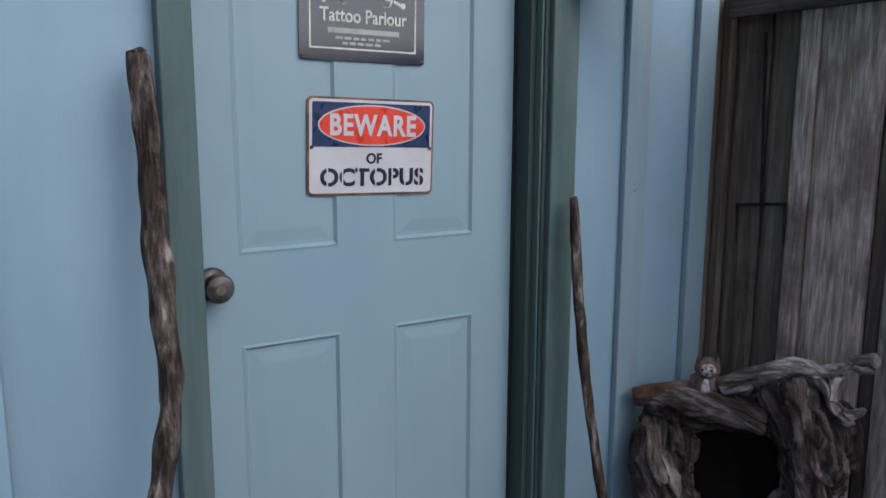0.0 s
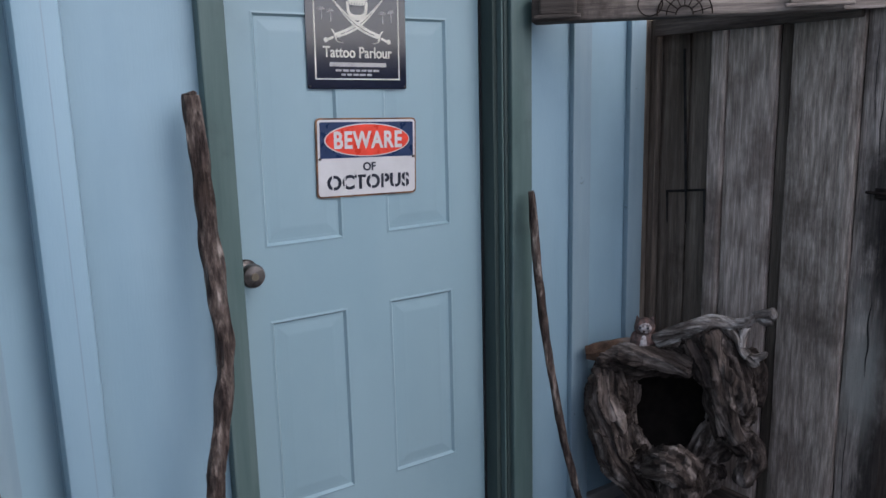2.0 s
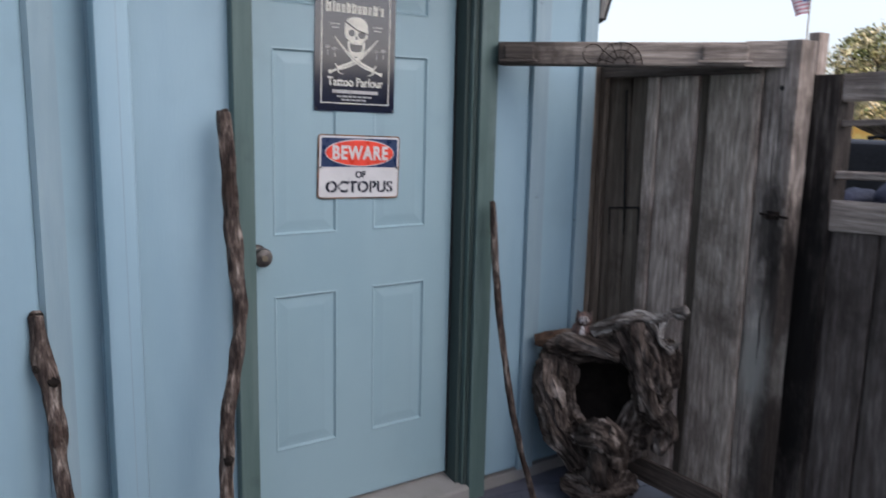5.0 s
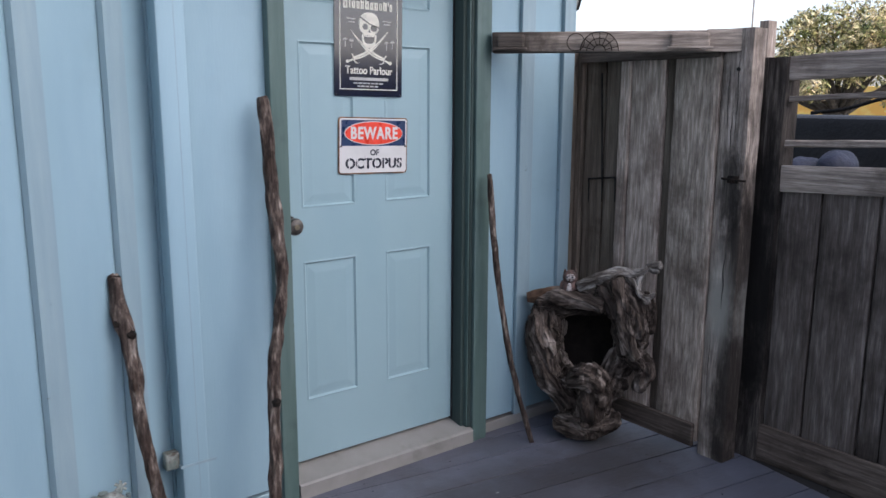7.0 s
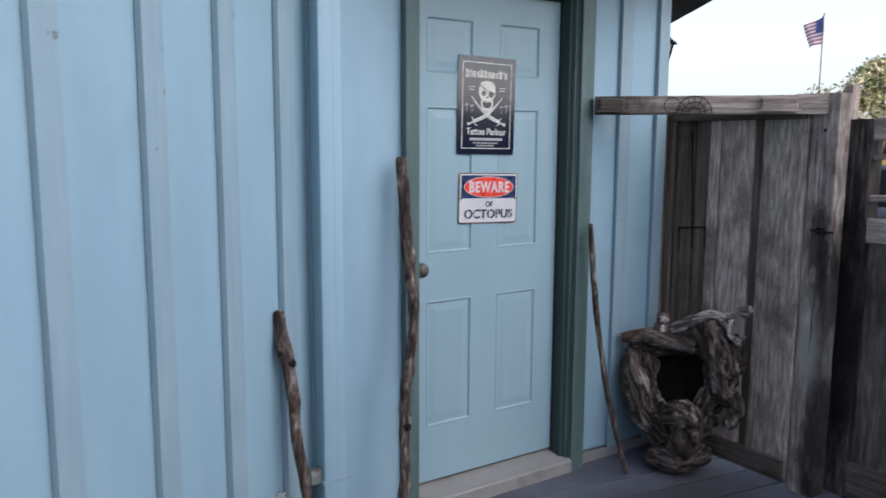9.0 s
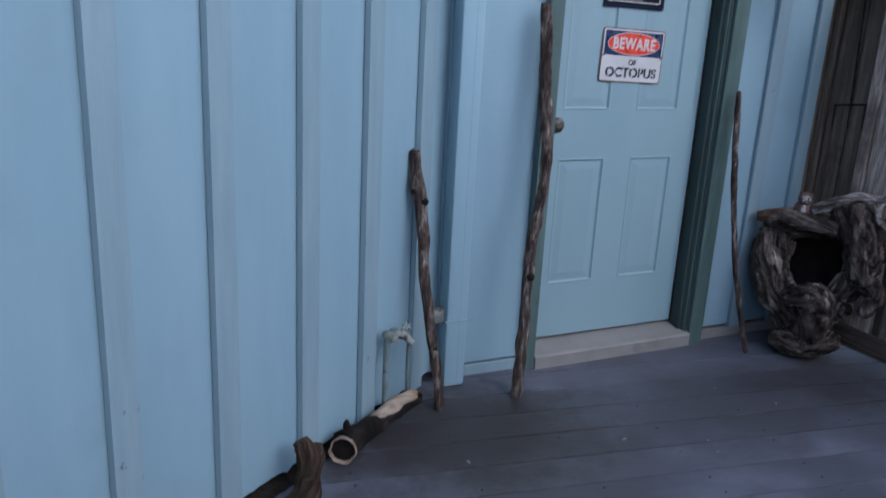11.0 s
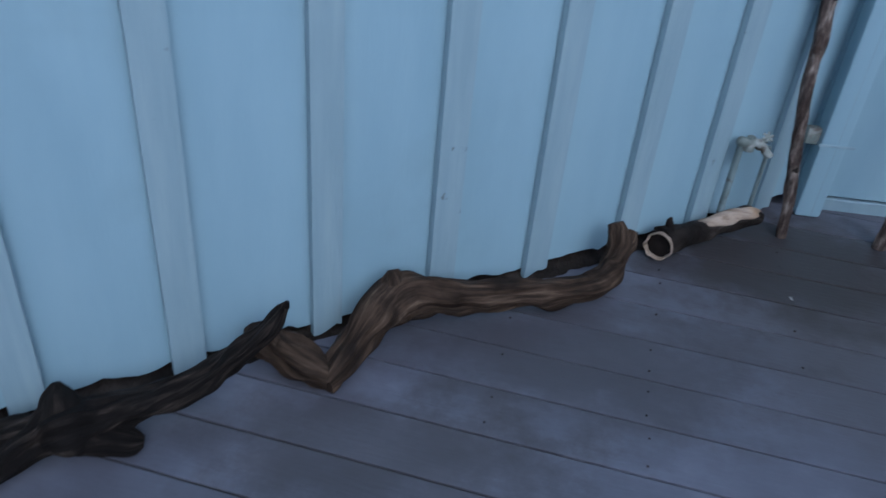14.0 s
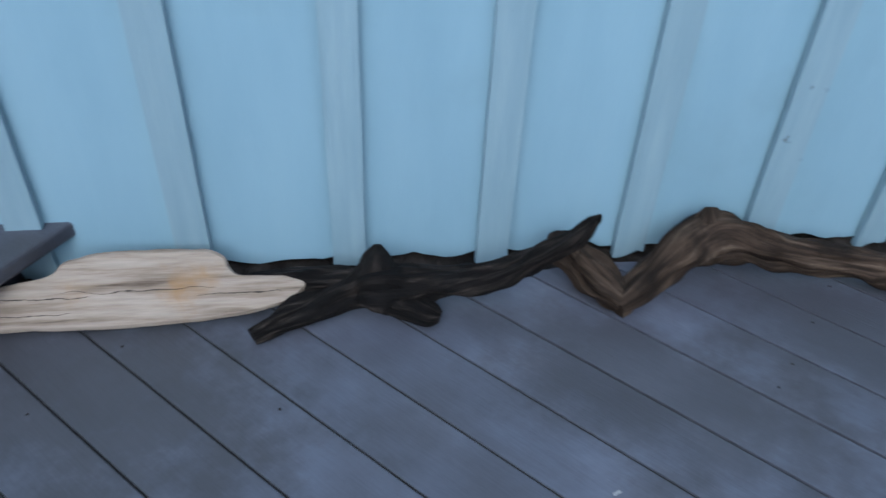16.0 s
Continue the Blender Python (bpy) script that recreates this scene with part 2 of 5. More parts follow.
    l.new(colour, bsdf.inputs["Base Color"])
    fn = noisy(fine, fine_stretch or stretch, 4.0)
    rr = n.new("ShaderNodeMapRange")
    rr.inputs["To Min"].default_value, rr.inputs["To Max"].default_value = max(0.02, rough - rough_var), min(1, rough + rough_var)
    l.new(a.outputs["Fac"], rr.inputs["Value"])
    l.new(rr.outputs[0], bsdf.inputs["Roughness"])
    bsdf.inputs["Metallic"].default_value = metal
    bsdf.inputs["Specular IOR Level"].default_value = spec
    bsdf.inputs["Coat Weight"].default_value = coat
    bsdf.inputs["Coat Roughness"].default_value = 0.12
    if bump:
        ad = n.new("ShaderNodeMath")
        ad.operation = "ADD"
        l.new(fn.outputs["Fac"], ad.inputs[0])
        l.new(a.outputs["Fac"], ad.inputs[1])
        bp = n.new("ShaderNodeBump")
        bp.inputs["Strength"].default_value = bump
        bp.inputs["Distance"].default_value = bump_size
        l.new(ad.outputs[0], bp.inputs["Height"])
        l.new(bp.outputs[0], bsdf.inputs["Normal"])
    return m


def plain(name, col, rough=0.5, metal=0.0, coat=0.0):
    return surface(name, [(0.3, tuple(c * 0.88 for c in col)), (0.7, tuple(min(1, c * 1.08) for c in col))], 30, rough=rough, metal=metal, bump=0.05, vary=0, coat=coat)


BLUE = surface("blue_paint", [(0.25, (0.2206, 0.3352, 0.3957)), (0.6, (0.2375, 0.3551, 0.4159)), (0.85, (0.2511, 0.3699, 0.4276))], 2.0, (3, 3, 0.6), 0.55, 0.1, 0.12, 60,
               stain=(0.2038, 0.3025, 0.3448), stain_scale=1.3, stain_at=(0.52, 0.8), vary=0.02, fine_stretch=(3, 3, 0.4), bump_size=0.004)
BATTEN = surface("blue_batten_paint", [(0.25, (0.206, 0.2914, 0.3304)), (0.6, (0.226, 0.3136, 0.3524)), (0.85, (0.245, 0.3329, 0.3667))], 4.0, (8, 8, 0.8), 0.55, 0.1, 0.25, 70,
                 stain=(0.09765, 0.1237, 0.1274), stain_scale=16.0, stain_at=(0.665, 0.74), vary=0.03, fine_stretch=(3, 3, 0.3), bump_size=0.005)
DOORPAINT = surface("door_paint", [(0.3, (0.223, 0.33, 0.366)), (0.7, (0.241, 0.349, 0.382))], 2.5, (1, 1, 0.5), 0.42, 0.08, 0.06, 90,
                    stain=(0.202, 0.297, 0.323), stain_scale=2.2, stain_at=(0.55, 0.85), vary=0.01, bump_size=0.002)
GREEN = surface("green_trim_paint", [(0.25, (0.0651, 0.107, 0.099)), (0.6, (0.0842, 0.129, 0.12)), (0.85, (0.107, 0.151, 0.144))], 4, (6, 6, 0.5), 0.5, 0.1, 0.2, 70,
                stain=(0.0536, 0.0819, 0.0752), stain_scale=3.0, vary=0.04, bump_size=0.004, spec=0.35)
# blotches: darker ragged patches by the log, corner, door and root
DECK = surface("deck_paint", [(0.15, (0.0756, 0.07776, 0.09612)), (0.5, (0.09558, 0.1015, 0.1285)), (0.75, (0.1242, 0.1318, 0.1663)), (0.95, (0.149, 0.1555, 0.1901))], 4.5, (0.8, 1, 1), 0.42, 0.15, 0.3, 45,
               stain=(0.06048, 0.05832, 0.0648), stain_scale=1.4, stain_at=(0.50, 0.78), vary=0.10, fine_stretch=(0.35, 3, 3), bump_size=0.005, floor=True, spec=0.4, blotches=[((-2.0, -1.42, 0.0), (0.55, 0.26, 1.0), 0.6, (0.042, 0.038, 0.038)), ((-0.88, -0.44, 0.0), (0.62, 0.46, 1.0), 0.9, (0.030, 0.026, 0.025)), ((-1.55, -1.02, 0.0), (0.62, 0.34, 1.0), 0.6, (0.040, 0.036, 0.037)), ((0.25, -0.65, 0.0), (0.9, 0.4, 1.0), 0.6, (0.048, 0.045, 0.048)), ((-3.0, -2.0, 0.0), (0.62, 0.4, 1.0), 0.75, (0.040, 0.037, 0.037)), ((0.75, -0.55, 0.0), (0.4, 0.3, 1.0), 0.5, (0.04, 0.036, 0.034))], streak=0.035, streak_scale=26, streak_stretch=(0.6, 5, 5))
GREYWOOD = surface("grey_weathered_wood", [(0.2, (0.2236, 0.1775, 0.1506)), (0.5, (0.379, 0.3089, 0.2624)), (0.8, (0.6066, 0.5042, 0.4344))], 9.0, (9, 9, 0.9), 0.85, 0.1, 0.5, 30,
                   stain=(0.1629, 0.126, 0.104), stain_scale=2.6, stain_at=(0.47, 0.72), vary=0.14, fine_stretch=(14, 14, 1.2), bump_size=0.006, detail=9.0, spec=0.12, streak=0.2, streak_scale=30, streak_stretch=(9, 9, 0.5))
RAILWOOD = surface("grey_weathered_rail", [(0.2, (0.1624, 0.1324, 0.1119)), (0.5, (0.2898, 0.2407, 0.2045)), (0.8, (0.4481, 0.3769, 0.3215))], 4.0, (0.9, 0.9, 18), 0.85, 0.1, 0.5, 30,
                   stain=(0.1229, 0.09904, 0.08321), stain_scale=3.0, stain_at=(0.48, 0.72), vary=0.15, fine_stretch=(1, 1, 18), bump_size=0.006, spec=0.12, streak=0.18, streak_scale=16, streak_stretch=(1, 1, 16))
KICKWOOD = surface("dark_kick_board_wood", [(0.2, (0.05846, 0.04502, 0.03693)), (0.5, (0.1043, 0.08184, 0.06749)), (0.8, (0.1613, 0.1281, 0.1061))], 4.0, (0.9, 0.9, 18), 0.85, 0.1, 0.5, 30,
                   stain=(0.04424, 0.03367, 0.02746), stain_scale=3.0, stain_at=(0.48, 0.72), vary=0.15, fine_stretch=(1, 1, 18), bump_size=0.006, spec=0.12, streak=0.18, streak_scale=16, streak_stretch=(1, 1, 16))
BEAMWOOD = surface("grey_beam_wood", [(0.2, (0.1624, 0.1324, 0.1119)), (0.5, (0.2898, 0.2407, 0.2045)), (0.8, (0.4481, 0.3769, 0.3215))], 4.0, (0.9, 0.9, 18), 0.85, 0.1, 0.5, 30,
                   stain=(0.1229, 0.09904, 0.08321), stain_scale=3.0, stain_at=(0.48, 0.72), vary=0.15, fine_stretch=(1, 1, 18), bump_size=0.006, spec=0.12, streak=0.18, streak_scale=16, streak_stretch=(1, 1, 16), blotches=[((0.50, -0.15, 1.63), (0.22, 0.22, 0.4), 0.8, (0.03, 0.026, 0.024)), ((0.72, -0.40, 1.60), (0.14, 0.14, 0.05), 0.6, (0.05, 0.045, 0.042))])
PALEGREY = surface("silver_weathered_wood", [(0.2, (0.2189, 0.1783, 0.1472)), (0.5, (0.3647, 0.3015, 0.2512)), (0.8, (0.5812, 0.4888, 0.4108))], 9.0, (9, 9, 1.0), 0.85, 0.1, 0.6, 30,
                   stain=(0.1399, 0.1096, 0.08871), stain_scale=3.2, stain_at=(0.46, 0.72), vary=0.10, fine_stretch=(14, 14, 1.2), bump_size=0.008, detail=9.0, spec=0.12, streak=0.22, streak_scale=30, streak_stretch=(9, 9, 0.8))
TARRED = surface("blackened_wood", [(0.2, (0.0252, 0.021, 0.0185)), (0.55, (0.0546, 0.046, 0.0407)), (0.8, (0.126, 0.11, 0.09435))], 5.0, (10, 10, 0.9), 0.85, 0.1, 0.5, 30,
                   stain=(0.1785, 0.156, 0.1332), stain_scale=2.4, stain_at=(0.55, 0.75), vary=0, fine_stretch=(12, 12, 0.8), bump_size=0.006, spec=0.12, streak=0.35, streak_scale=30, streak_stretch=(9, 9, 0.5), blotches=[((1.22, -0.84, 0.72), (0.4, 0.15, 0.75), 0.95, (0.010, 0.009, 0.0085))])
POSTWOOD = surface("cracked_post_wood", [(0.2, (0.2162, 0.1802, 0.1548)), (0.5, (0.3756, 0.3149, 0.2708)), (0.8, (0.6049, 0.5114, 0.4454))], 9.0, (9, 9, 0.9), 0.85, 0.1, 0.6, 30,
                   stain=(0.1472, 0.1194, 0.1003), stain_scale=2.6, stain_at=(0.47, 0.72), vary=0, fine_stretch=(14, 14, 1.2), bump_size=0.007, detail=9.0, spec=0.12, streak=0.25, streak_scale=30, streak_stretch=(9, 9, 0.5),
                   blotches=[((1.09, -0.80, 1.08), (0.3, 0.08, 0.20), 0.85, (0.016, 0.014, 0.013)), ((1.09, -0.845, 0.45), (0.3, 0.075, 1.1), 0.9, (0.016, 0.0135, 0.012)),
                             ((1.09, -0.79, 0.62), (0.3, 0.085, 0.24), 0.85, (0.36, 0.34, 0.30))])
# green trim colour darkened to paint in the shade of the right jamb
SHADEDGREEN = surface("shaded_green_trim_paint", [(0.3, (0.030, 0.046, 0.043)), (0.7, (0.042, 0.062, 0.058))], 4, (6, 6, 0.5), 0.5, 0.1, 0.15, 70, vary=0, bump_size=0.003, spec=0.25)
GAPBLACK = plain("black_gap_fill", (0.008, 0.008, 0.009), 0.7)
DARKWOOD = surface("dark_weathered_wood", [(0.2, (0.08471, 0.06678, 0.05242)), (0.55, (0.1367, 0.1103, 0.08781)), (0.8, (0.1999, 0.1651, 0.1317))], 4.0, (12, 12, 0.7), 0.85, 0.1, 0.5, 30,
                   stain=(0.04902, 0.03797, 0.02987), stain_scale=2.2, vary=0.2, fine_stretch=(12, 12, 0.5), bump_size=0.006, spec=0.12, streak=0.16, streak_scale=30, streak_stretch=(9, 9, 0.5))
FENCEWOOD = surface("dark_fence_wood", [(0.2, (0.07436, 0.06048, 0.05268)), (0.55, (0.1336, 0.1116, 0.09813)), (0.8, (0.2222, 0.1889, 0.1683))], 5.0, (10, 10, 1.0), 0.85, 0.1, 0.5, 30,
                    stain=(0.0525, 0.04241, 0.03677), stain_scale=2.2, stain_at=(0.46, 0.70), vary=0.2, fine_stretch=(12, 12, 0.8), bump_size=0.006, detail=8.0, spec=0.12, streak=0.2, streak_scale=30, streak_stretch=(9, 9, 0.5))
DRIFT = surface("brown_driftwood", [(0.22, (0.03, 0.018, 0.012)), (0.5, (0.10, 0.062, 0.042)), (0.72, (0.18, 0.12, 0.085)), (0.9, (0.27, 0.20, 0.155))], 9.0, (1, 1, 1), 0.85, 0.1, 0.8, 45,
                stain=(0.04, 0.025, 0.018), stain_scale=6.0, stain_at=(0.5, 0.68), vary=0.1, bump_size=0.012, spec=0.12)
DARKDRIFT = surface("dark_driftwood", [(0.25, (0.00699, 0.00555, 0.00476)), (0.55, (0.019, 0.0154, 0.0128)), (0.8, (0.0413, 0.034, 0.0282))], 9.0, (1, 1, 1), 0.85, 0.1, 0.8, 45,
                    stain=(0.00635, 0.00495, 0.00417), stain_scale=6.0, vary=0.1, bump_size=0.012, spec=0.12)
LOGWOOD = surface("smooth_driftwood", [(0.2, (0.009863, 0.006159, 0.004011)), (0.42, (0.02791, 0.01805, 0.01174)), (0.62, (0.05772, 0.03816, 0.02524)), (0.9, (0.1356, 0.097, 0.06564))], 4.5, (13, 1.3, 1), 0.75, 0.1, 0.6, 20,
                  stain=(0.01233, 0.008394, 0.006157), stain_scale=6.0, stain_at=(0.48, 0.70), vary=0, bump_size=0.008, along=True, spec=0.12, streak=0.18, streak_scale=16, streak_stretch=(14, 0.9, 1))
DARKLOG = surface("dark_root_wood", [(0.3, (0.00455, 0.00364, 0.00312)), (0.5, (0.0117, 0.00936, 0.0078)), (0.68, (0.0338, 0.026, 0.0208)), (0.9, (0.111, 0.0884, 0.0702))], 5.0, (12, 1.7, 1), 0.75, 0.1, 0.8, 24,
                  stain=(0.0065, 0.0052, 0.00455), stain_scale=6.0, stain_at=(0.46, 0.64), vary=0, bump_size=0.012, along=True, spec=0.12, streak=0.25, streak_scale=16, streak_stretch=(14, 0.9, 1))
BLEACHED = surface("bleached_wood", [(0.12, (0.1, 0.0727, 0.051)), (0.3, (0.21, 0.16, 0.117)), (0.5, (0.3, 0.238, 0.184)), (0.85, (0.37, 0.306, 0.245))], 3.4, (1.1, 14, 14), 0.8, 0.1, 0.5, 20,
                   stain=(0.27, 0.15, 0.055), stain_scale=4.5, stain_at=(0.53, 0.80), vary=0, bump_size=0.005, spec=0.12, streak=0.08, streak_scale=12, streak_stretch=(0.8, 14, 14))
STUMP = surface("grey_brown_root_wood", [(0.15, (0.01209, 0.009281, 0.007787)), (0.4, (0.04614, 0.03504, 0.02884)), (0.6, (0.1013, 0.08003, 0.0671)), (0.85, (0.3093, 0.2601, 0.2264))], 34.0, (1, 1, 1), 0.85, 0.08, 0.9, 120,
                stain=(0.01596, 0.01187, 0.009564), stain_scale=9.0, stain_at=(0.52, 0.72), vary=0, bump_size=0.007, spec=0.12, along="grain", streak=0.5, streak_scale=110)
STUMPPALE = surface("bleached_root_wood", [(0.2, (0.0625, 0.05124, 0.04366)), (0.45, (0.2, 0.1769, 0.1569)), (0.75, (0.575, 0.5368, 0.4956))], 40.0, (1, 1, 1), 0.9, 0.08, 0.9, 120,
                    stain=(0.0625, 0.05002, 0.04248), stain_scale=14.0, stain_at=(0.43, 0.60), vary=0, bump_size=0.006, spec=0.12, along="grain", streak=0.4, streak_scale=130)
STICK = surface("driftwood_stick", [(0.25, (0.0251, 0.0178, 0.0155)), (0.48, (0.0709, 0.0532, 0.0449)), (0.66, (0.142, 0.114, 0.0967)), (0.85, (0.3, 0.259, 0.225))], 9.0, (6, 6, 1.2), 0.8, 0.1, 0.7, 30,
                stain=(0.0417, 0.029, 0.0233), stain_scale=7.0, stain_at=(0.52, 0.66), vary=0.1, bump_size=0.01, spec=0.12, streak=0.45, streak_scale=40, streak_stretch=(3, 3, 0.45))
SILL = surface("sill_paint", [(0.3, (0.2065, 0.1981, 0.1861)), (0.7, (0.2482, 0.2397, 0.2278))], 5, rough=0.6, bump=0.15, stain=(0.1487, 0.1411, 0.1275), stain_scale=4, vary=0, bump_size=0.003)
BRONZE = surface("aged_bronze", [(0.3, (0.05, 0.045, 0.042)), (0.7, (0.16, 0.145, 0.135))], 20, rough=0.4, metal=0.8, bump=0.15, vary=0)
IRON = surface("black_iron", [(0.3, (0.010, 0.009, 0.009)), (0.7, (0.03, 0.028, 0.027))], 30, rough=0.7, metal=0.3, bump=0.2, vary=0, spec=0.12)
RUST = surface("rusty_iron", [(0.3, (0.012, 0.010, 0.009)), (0.7, (0.036, 0.026, 0.021))], 25, rough=0.85, metal=0.2, bump=0.4, vary=0, spec=0.12)
PIPE = surface("corroded_pipe_paint", [(0.3, (0.085, 0.115, 0.112)), (0.7, (0.17, 0.225, 0.235))], 22, (1, 1, 0.4), rough=0.6, bump=0.4, stain=(0.05, 0.036, 0.026), stain_scale=18, stain_at=(0.52, 0.66), vary=0)
WHITEMETAL = surface("painted_tap", [(0.3, (0.10, 0.125, 0.112)), (0.7, (0.23, 0.25, 0.232))], 25, rough=0.6, bump=0.4, stain=(0.055, 0.045, 0.032), stain_scale=26, stain_at=(0.50, 0.64), vary=0)
TINWHITE = surface("sign_white", [(0.3, (0.515, 0.508, 0.5)), (0.7, (0.574, 0.567, 0.559))], 8, rough=0.3, rough_var=0.08, bump=0.04, stain=(0.383, 0.309, 0.25), stain_scale=9, stain_at=(0.66, 0.82), vary=0)
TINRED = plain("sign_red", (0.68, 0.055, 0.028), 0.3)
TINNAVY = plain("sign_navy", (0.012, 0.03, 0.085), 0.3)
TININK = plain("sign_ink", (0.012, 0.016, 0.028), 0.35)
TINRUST = surface("sign_rust", [(0.3, (0.07, 0.035, 0.02)), (0.7, (0.22, 0.11, 0.05))], 30, rough=0.8, bump=0.3, vary=0)
# navy in the black puts the blue sky sheen into the colour
POSTER = surface("poster_black_sheen_tint", [(0.3, (0.005, 0.008, 0.022)), (0.7, (0.007, 0.011, 0.029))], 30, rough=0.12, rough_var=0.02, bump=0, vary=0, spec=0.75)
CREAM = plain("poster_cream", (0.58, 0.56, 0.48), 0.3)
CREAMDIM = plain("poster_grey", (0.36, 0.35, 0.33), 0.3)
VOID = plain("dark_void", (0.02, 0.018, 0.016), 0.95)
ROOFING = surface("dark_roofing", [(0.3, (0.03, 0.028, 0.028)), (0.7, (0.06, 0.055, 0.052))], 12, rough=0.9, bump=0.4, vary=0)
EARTH = surface("garden_earth", [(0.3, (0.09, 0.075, 0.055)), (0.7, (0.16, 0.14, 0.10))], 1.2, rough=0.95, bump=0.4, stain=(0.06, 0.09, 0.03), stain_scale=0.4, vary=0)

# ---- the ground, the deck and the house ----
bm = bmesh.new()
bmesh.ops.create_grid(bm, x_segments=8, y_segments=8, size=1500)
bmesh.ops.translate(bm, verts=bm.verts, vec=(0, 0, -0.25))
solo("ground", bm, EARTH, "bare brown garden earth around the wooden deck", "ground", "structure")

LEFT = Matrix(((-0.8184, 0.5746, 0, -0.712), (-0.5746, -0.8184, 0, 0.023), (0, 0, 1, 0), (0, 0, 0, 1)))  # along the angled wall, out of it, up


def ragged_panel(bm, x0, x1, y_front, y_back, z0, z1, m=None, n=60, rag=0.02, seed=0.0):
    """A sheet of wall siding with an uneven, rotted lower edge."""
    rows = []
    for i in range(n + 1):
        x = x0 + (x1 - x0) * i / n
        low = z0 + rag * max(-0.6, noise.noise(Vector((x * 9, seed, 0))) * 1.2 + 0.5 * noise.noise(Vector((x * 37, seed, 4))))
        rows.append([bm.verts.new((x, y, z)) for y, z in ((y_front, low), (y_front, z1), (y_back, z1), (y_back, low))])
    for a, b in zip(rows, rows[1:]):
        for k in range(4):
            bm.faces.new((a[k], b[k], b[(k + 1) % 4], a[(k + 1) % 4]))
    bm.faces.new(rows[0])
    bm.faces.new(rows[-1][::-1])
    if m:
        bmesh.ops.transform(bm, matrix=m, verts=bm.verts)


# the angled wall
bm = bmesh.new()
ragged_panel(bm, 0.0, 6.2, 0.0, -0.12, 0.030, 2.75, LEFT, 260, 0.022, 2.0)
wall_left = solo("wall_left", bm, BLUE, "pale blue painted board-and-batten wall with a rotted lower edge", "wall", "structure")
for i, s in enumerate((0.230, 0.534, 0.840, 1.165, 1.480, 1.803, 2.137, 2.476, 2.823, 3.161, 3.50, 3.82, 4.14, 4.46, 4.78, 5.10, 5.42, 5.74)):
    bm = bmesh.new()
    wob = 0.002 * math.sin(i * 2.3)
    ragged_panel(bm, s + wob, s + 0.075 + wob, 0.024, 0.004, 0.018 + 0.010 * math.sin(i * 1.7), 2.7, LEFT, 5, 0.03, i * 3.1)
    part("batten", bm, BATTEN, wall_left)
# near-black box added so the gap under the siding looks deep in shade
solo("foundation_left", boxm(0.02, 6.2, -0.3, -0.06, -0.25, 0.2, m=LEFT), VOID, "near-black backing for the shaded gap behind the siding", "foundation", "structure")

# the door wall, in pieces round the doorway
WY = -0.06
bm = bmesh.new()
box(bm, -0.80, -0.42, WY, 0.06, 0.055, 2.9)
wall_door = solo("wall_door_west", bm, BLUE, "smooth pale blue painted wall beside the door", "wall", "structure")
bm = bmesh.new()
box(bm, 0.478, 0.993, WY, 0.06, 0.06, 2.9)
wall_east = solo("wall_door_east", bm, BLUE, "pale blue painted board-and-batten wall between door and gate", "wall", "structure")
for x0, x1, y in ((0.688, 0.762, WY - 0.02), (0.930, 0.997, WY - 0.022)):
    part("batten", boxm(x0, x1, y, WY - 0.0005, 0.05, 2.65, bevel=0.003), BATTEN, wall_east)
solo("wall_door_top", boxm(-0.42, 0.478, WY + 0.002, 0.06, 2.12, 2.9), BLUE, "pale blue painted wall over the door", "wall", "structure")
for x0, x1, nm in ((-0.74, -0.437, "baseboard_west"), (0.511, 0.985, "baseboard_east")):
    solo(nm, boxm(x0, x1, WY - 0.004, 0.0, -0.02, 0.045, bevel=0.004), BATTEN if nm == "baseboard_west" else SILL, "worn pale board along the foot of the wall", "baseboard", "structure")
solo("wall_side", boxm(0.872, 0.990, 0.062, 5.0, -0.2, 2.9), BLUE, "pale blue side wall of the house", "wall", "structure")
solo("wall_back", boxm(-6.0, 0.990, 4.9, 5.02, -0.2, 2.9), BLUE, "plain back wall of the house", "wall", "structure")
solo("wall_far_end", boxm(-6.0, -5.88, -3.4, 4.9, -0.2, 2.75), BLUE, "plain end wall of the house", "wall", "structure")

# roof, low at the back, with its eave over the walls
bm = bmesh.new()
# the jut over the door is unseen, added to dim the door's top
ring = [(2.25, 5.3), (2.25, 1.13), (1.40, -0.15), (0.95, -0.35), (0.70, -0.62), (-0.35, -0.62), (-0.62, -0.20), (-5.85, -3.74), (-6.3, -3.74), (-6.3, 5.3)]
lows = [bm.verts.new((x, y, 2.20 if y > 0 else 2.20 - 0.15 * y)) for x, y in ring]
ups = [bm.verts.new(v.co + Vector((0, 0, 0.16))) for v in lows]
bm.faces.new(lows)
bm.faces.new(ups[::-1])
for i in range(len(ring)):
    j = (i + 1) % len(ring)
    bm.faces.new((lows[i], lows[j], ups[j], ups[i]))
solo("roof", bm, ROOFING, "dark overhanging roof with a dark brown soffit", "roof", "structure")

for ob in list(scene.objects):
    if ob.type == "MESH" and (ob.name.startswith("wall_") or ob.name.startswith("batten")):
        for v in ob.data.vertices:
            if v.co.z > 2.15:
                v.co.z = 2.24 - 0.15 * min(v.co.y, 0.0)

# ---- doorway ----
frame_ob = thing("door_frame", (0, 0, 0.0), "dark green painted door frame and casing", "door frame", kind="structure")
part("casing", boxm(-0.434, -0.374, -0.10, WY, 0.0, 2.16, bevel=0.004), GREEN, frame_ob)
part("casing", boxm(0.433, 0.508, -0.10, WY, 0.0, 2.16, bevel=0.004), GREEN, frame_ob)
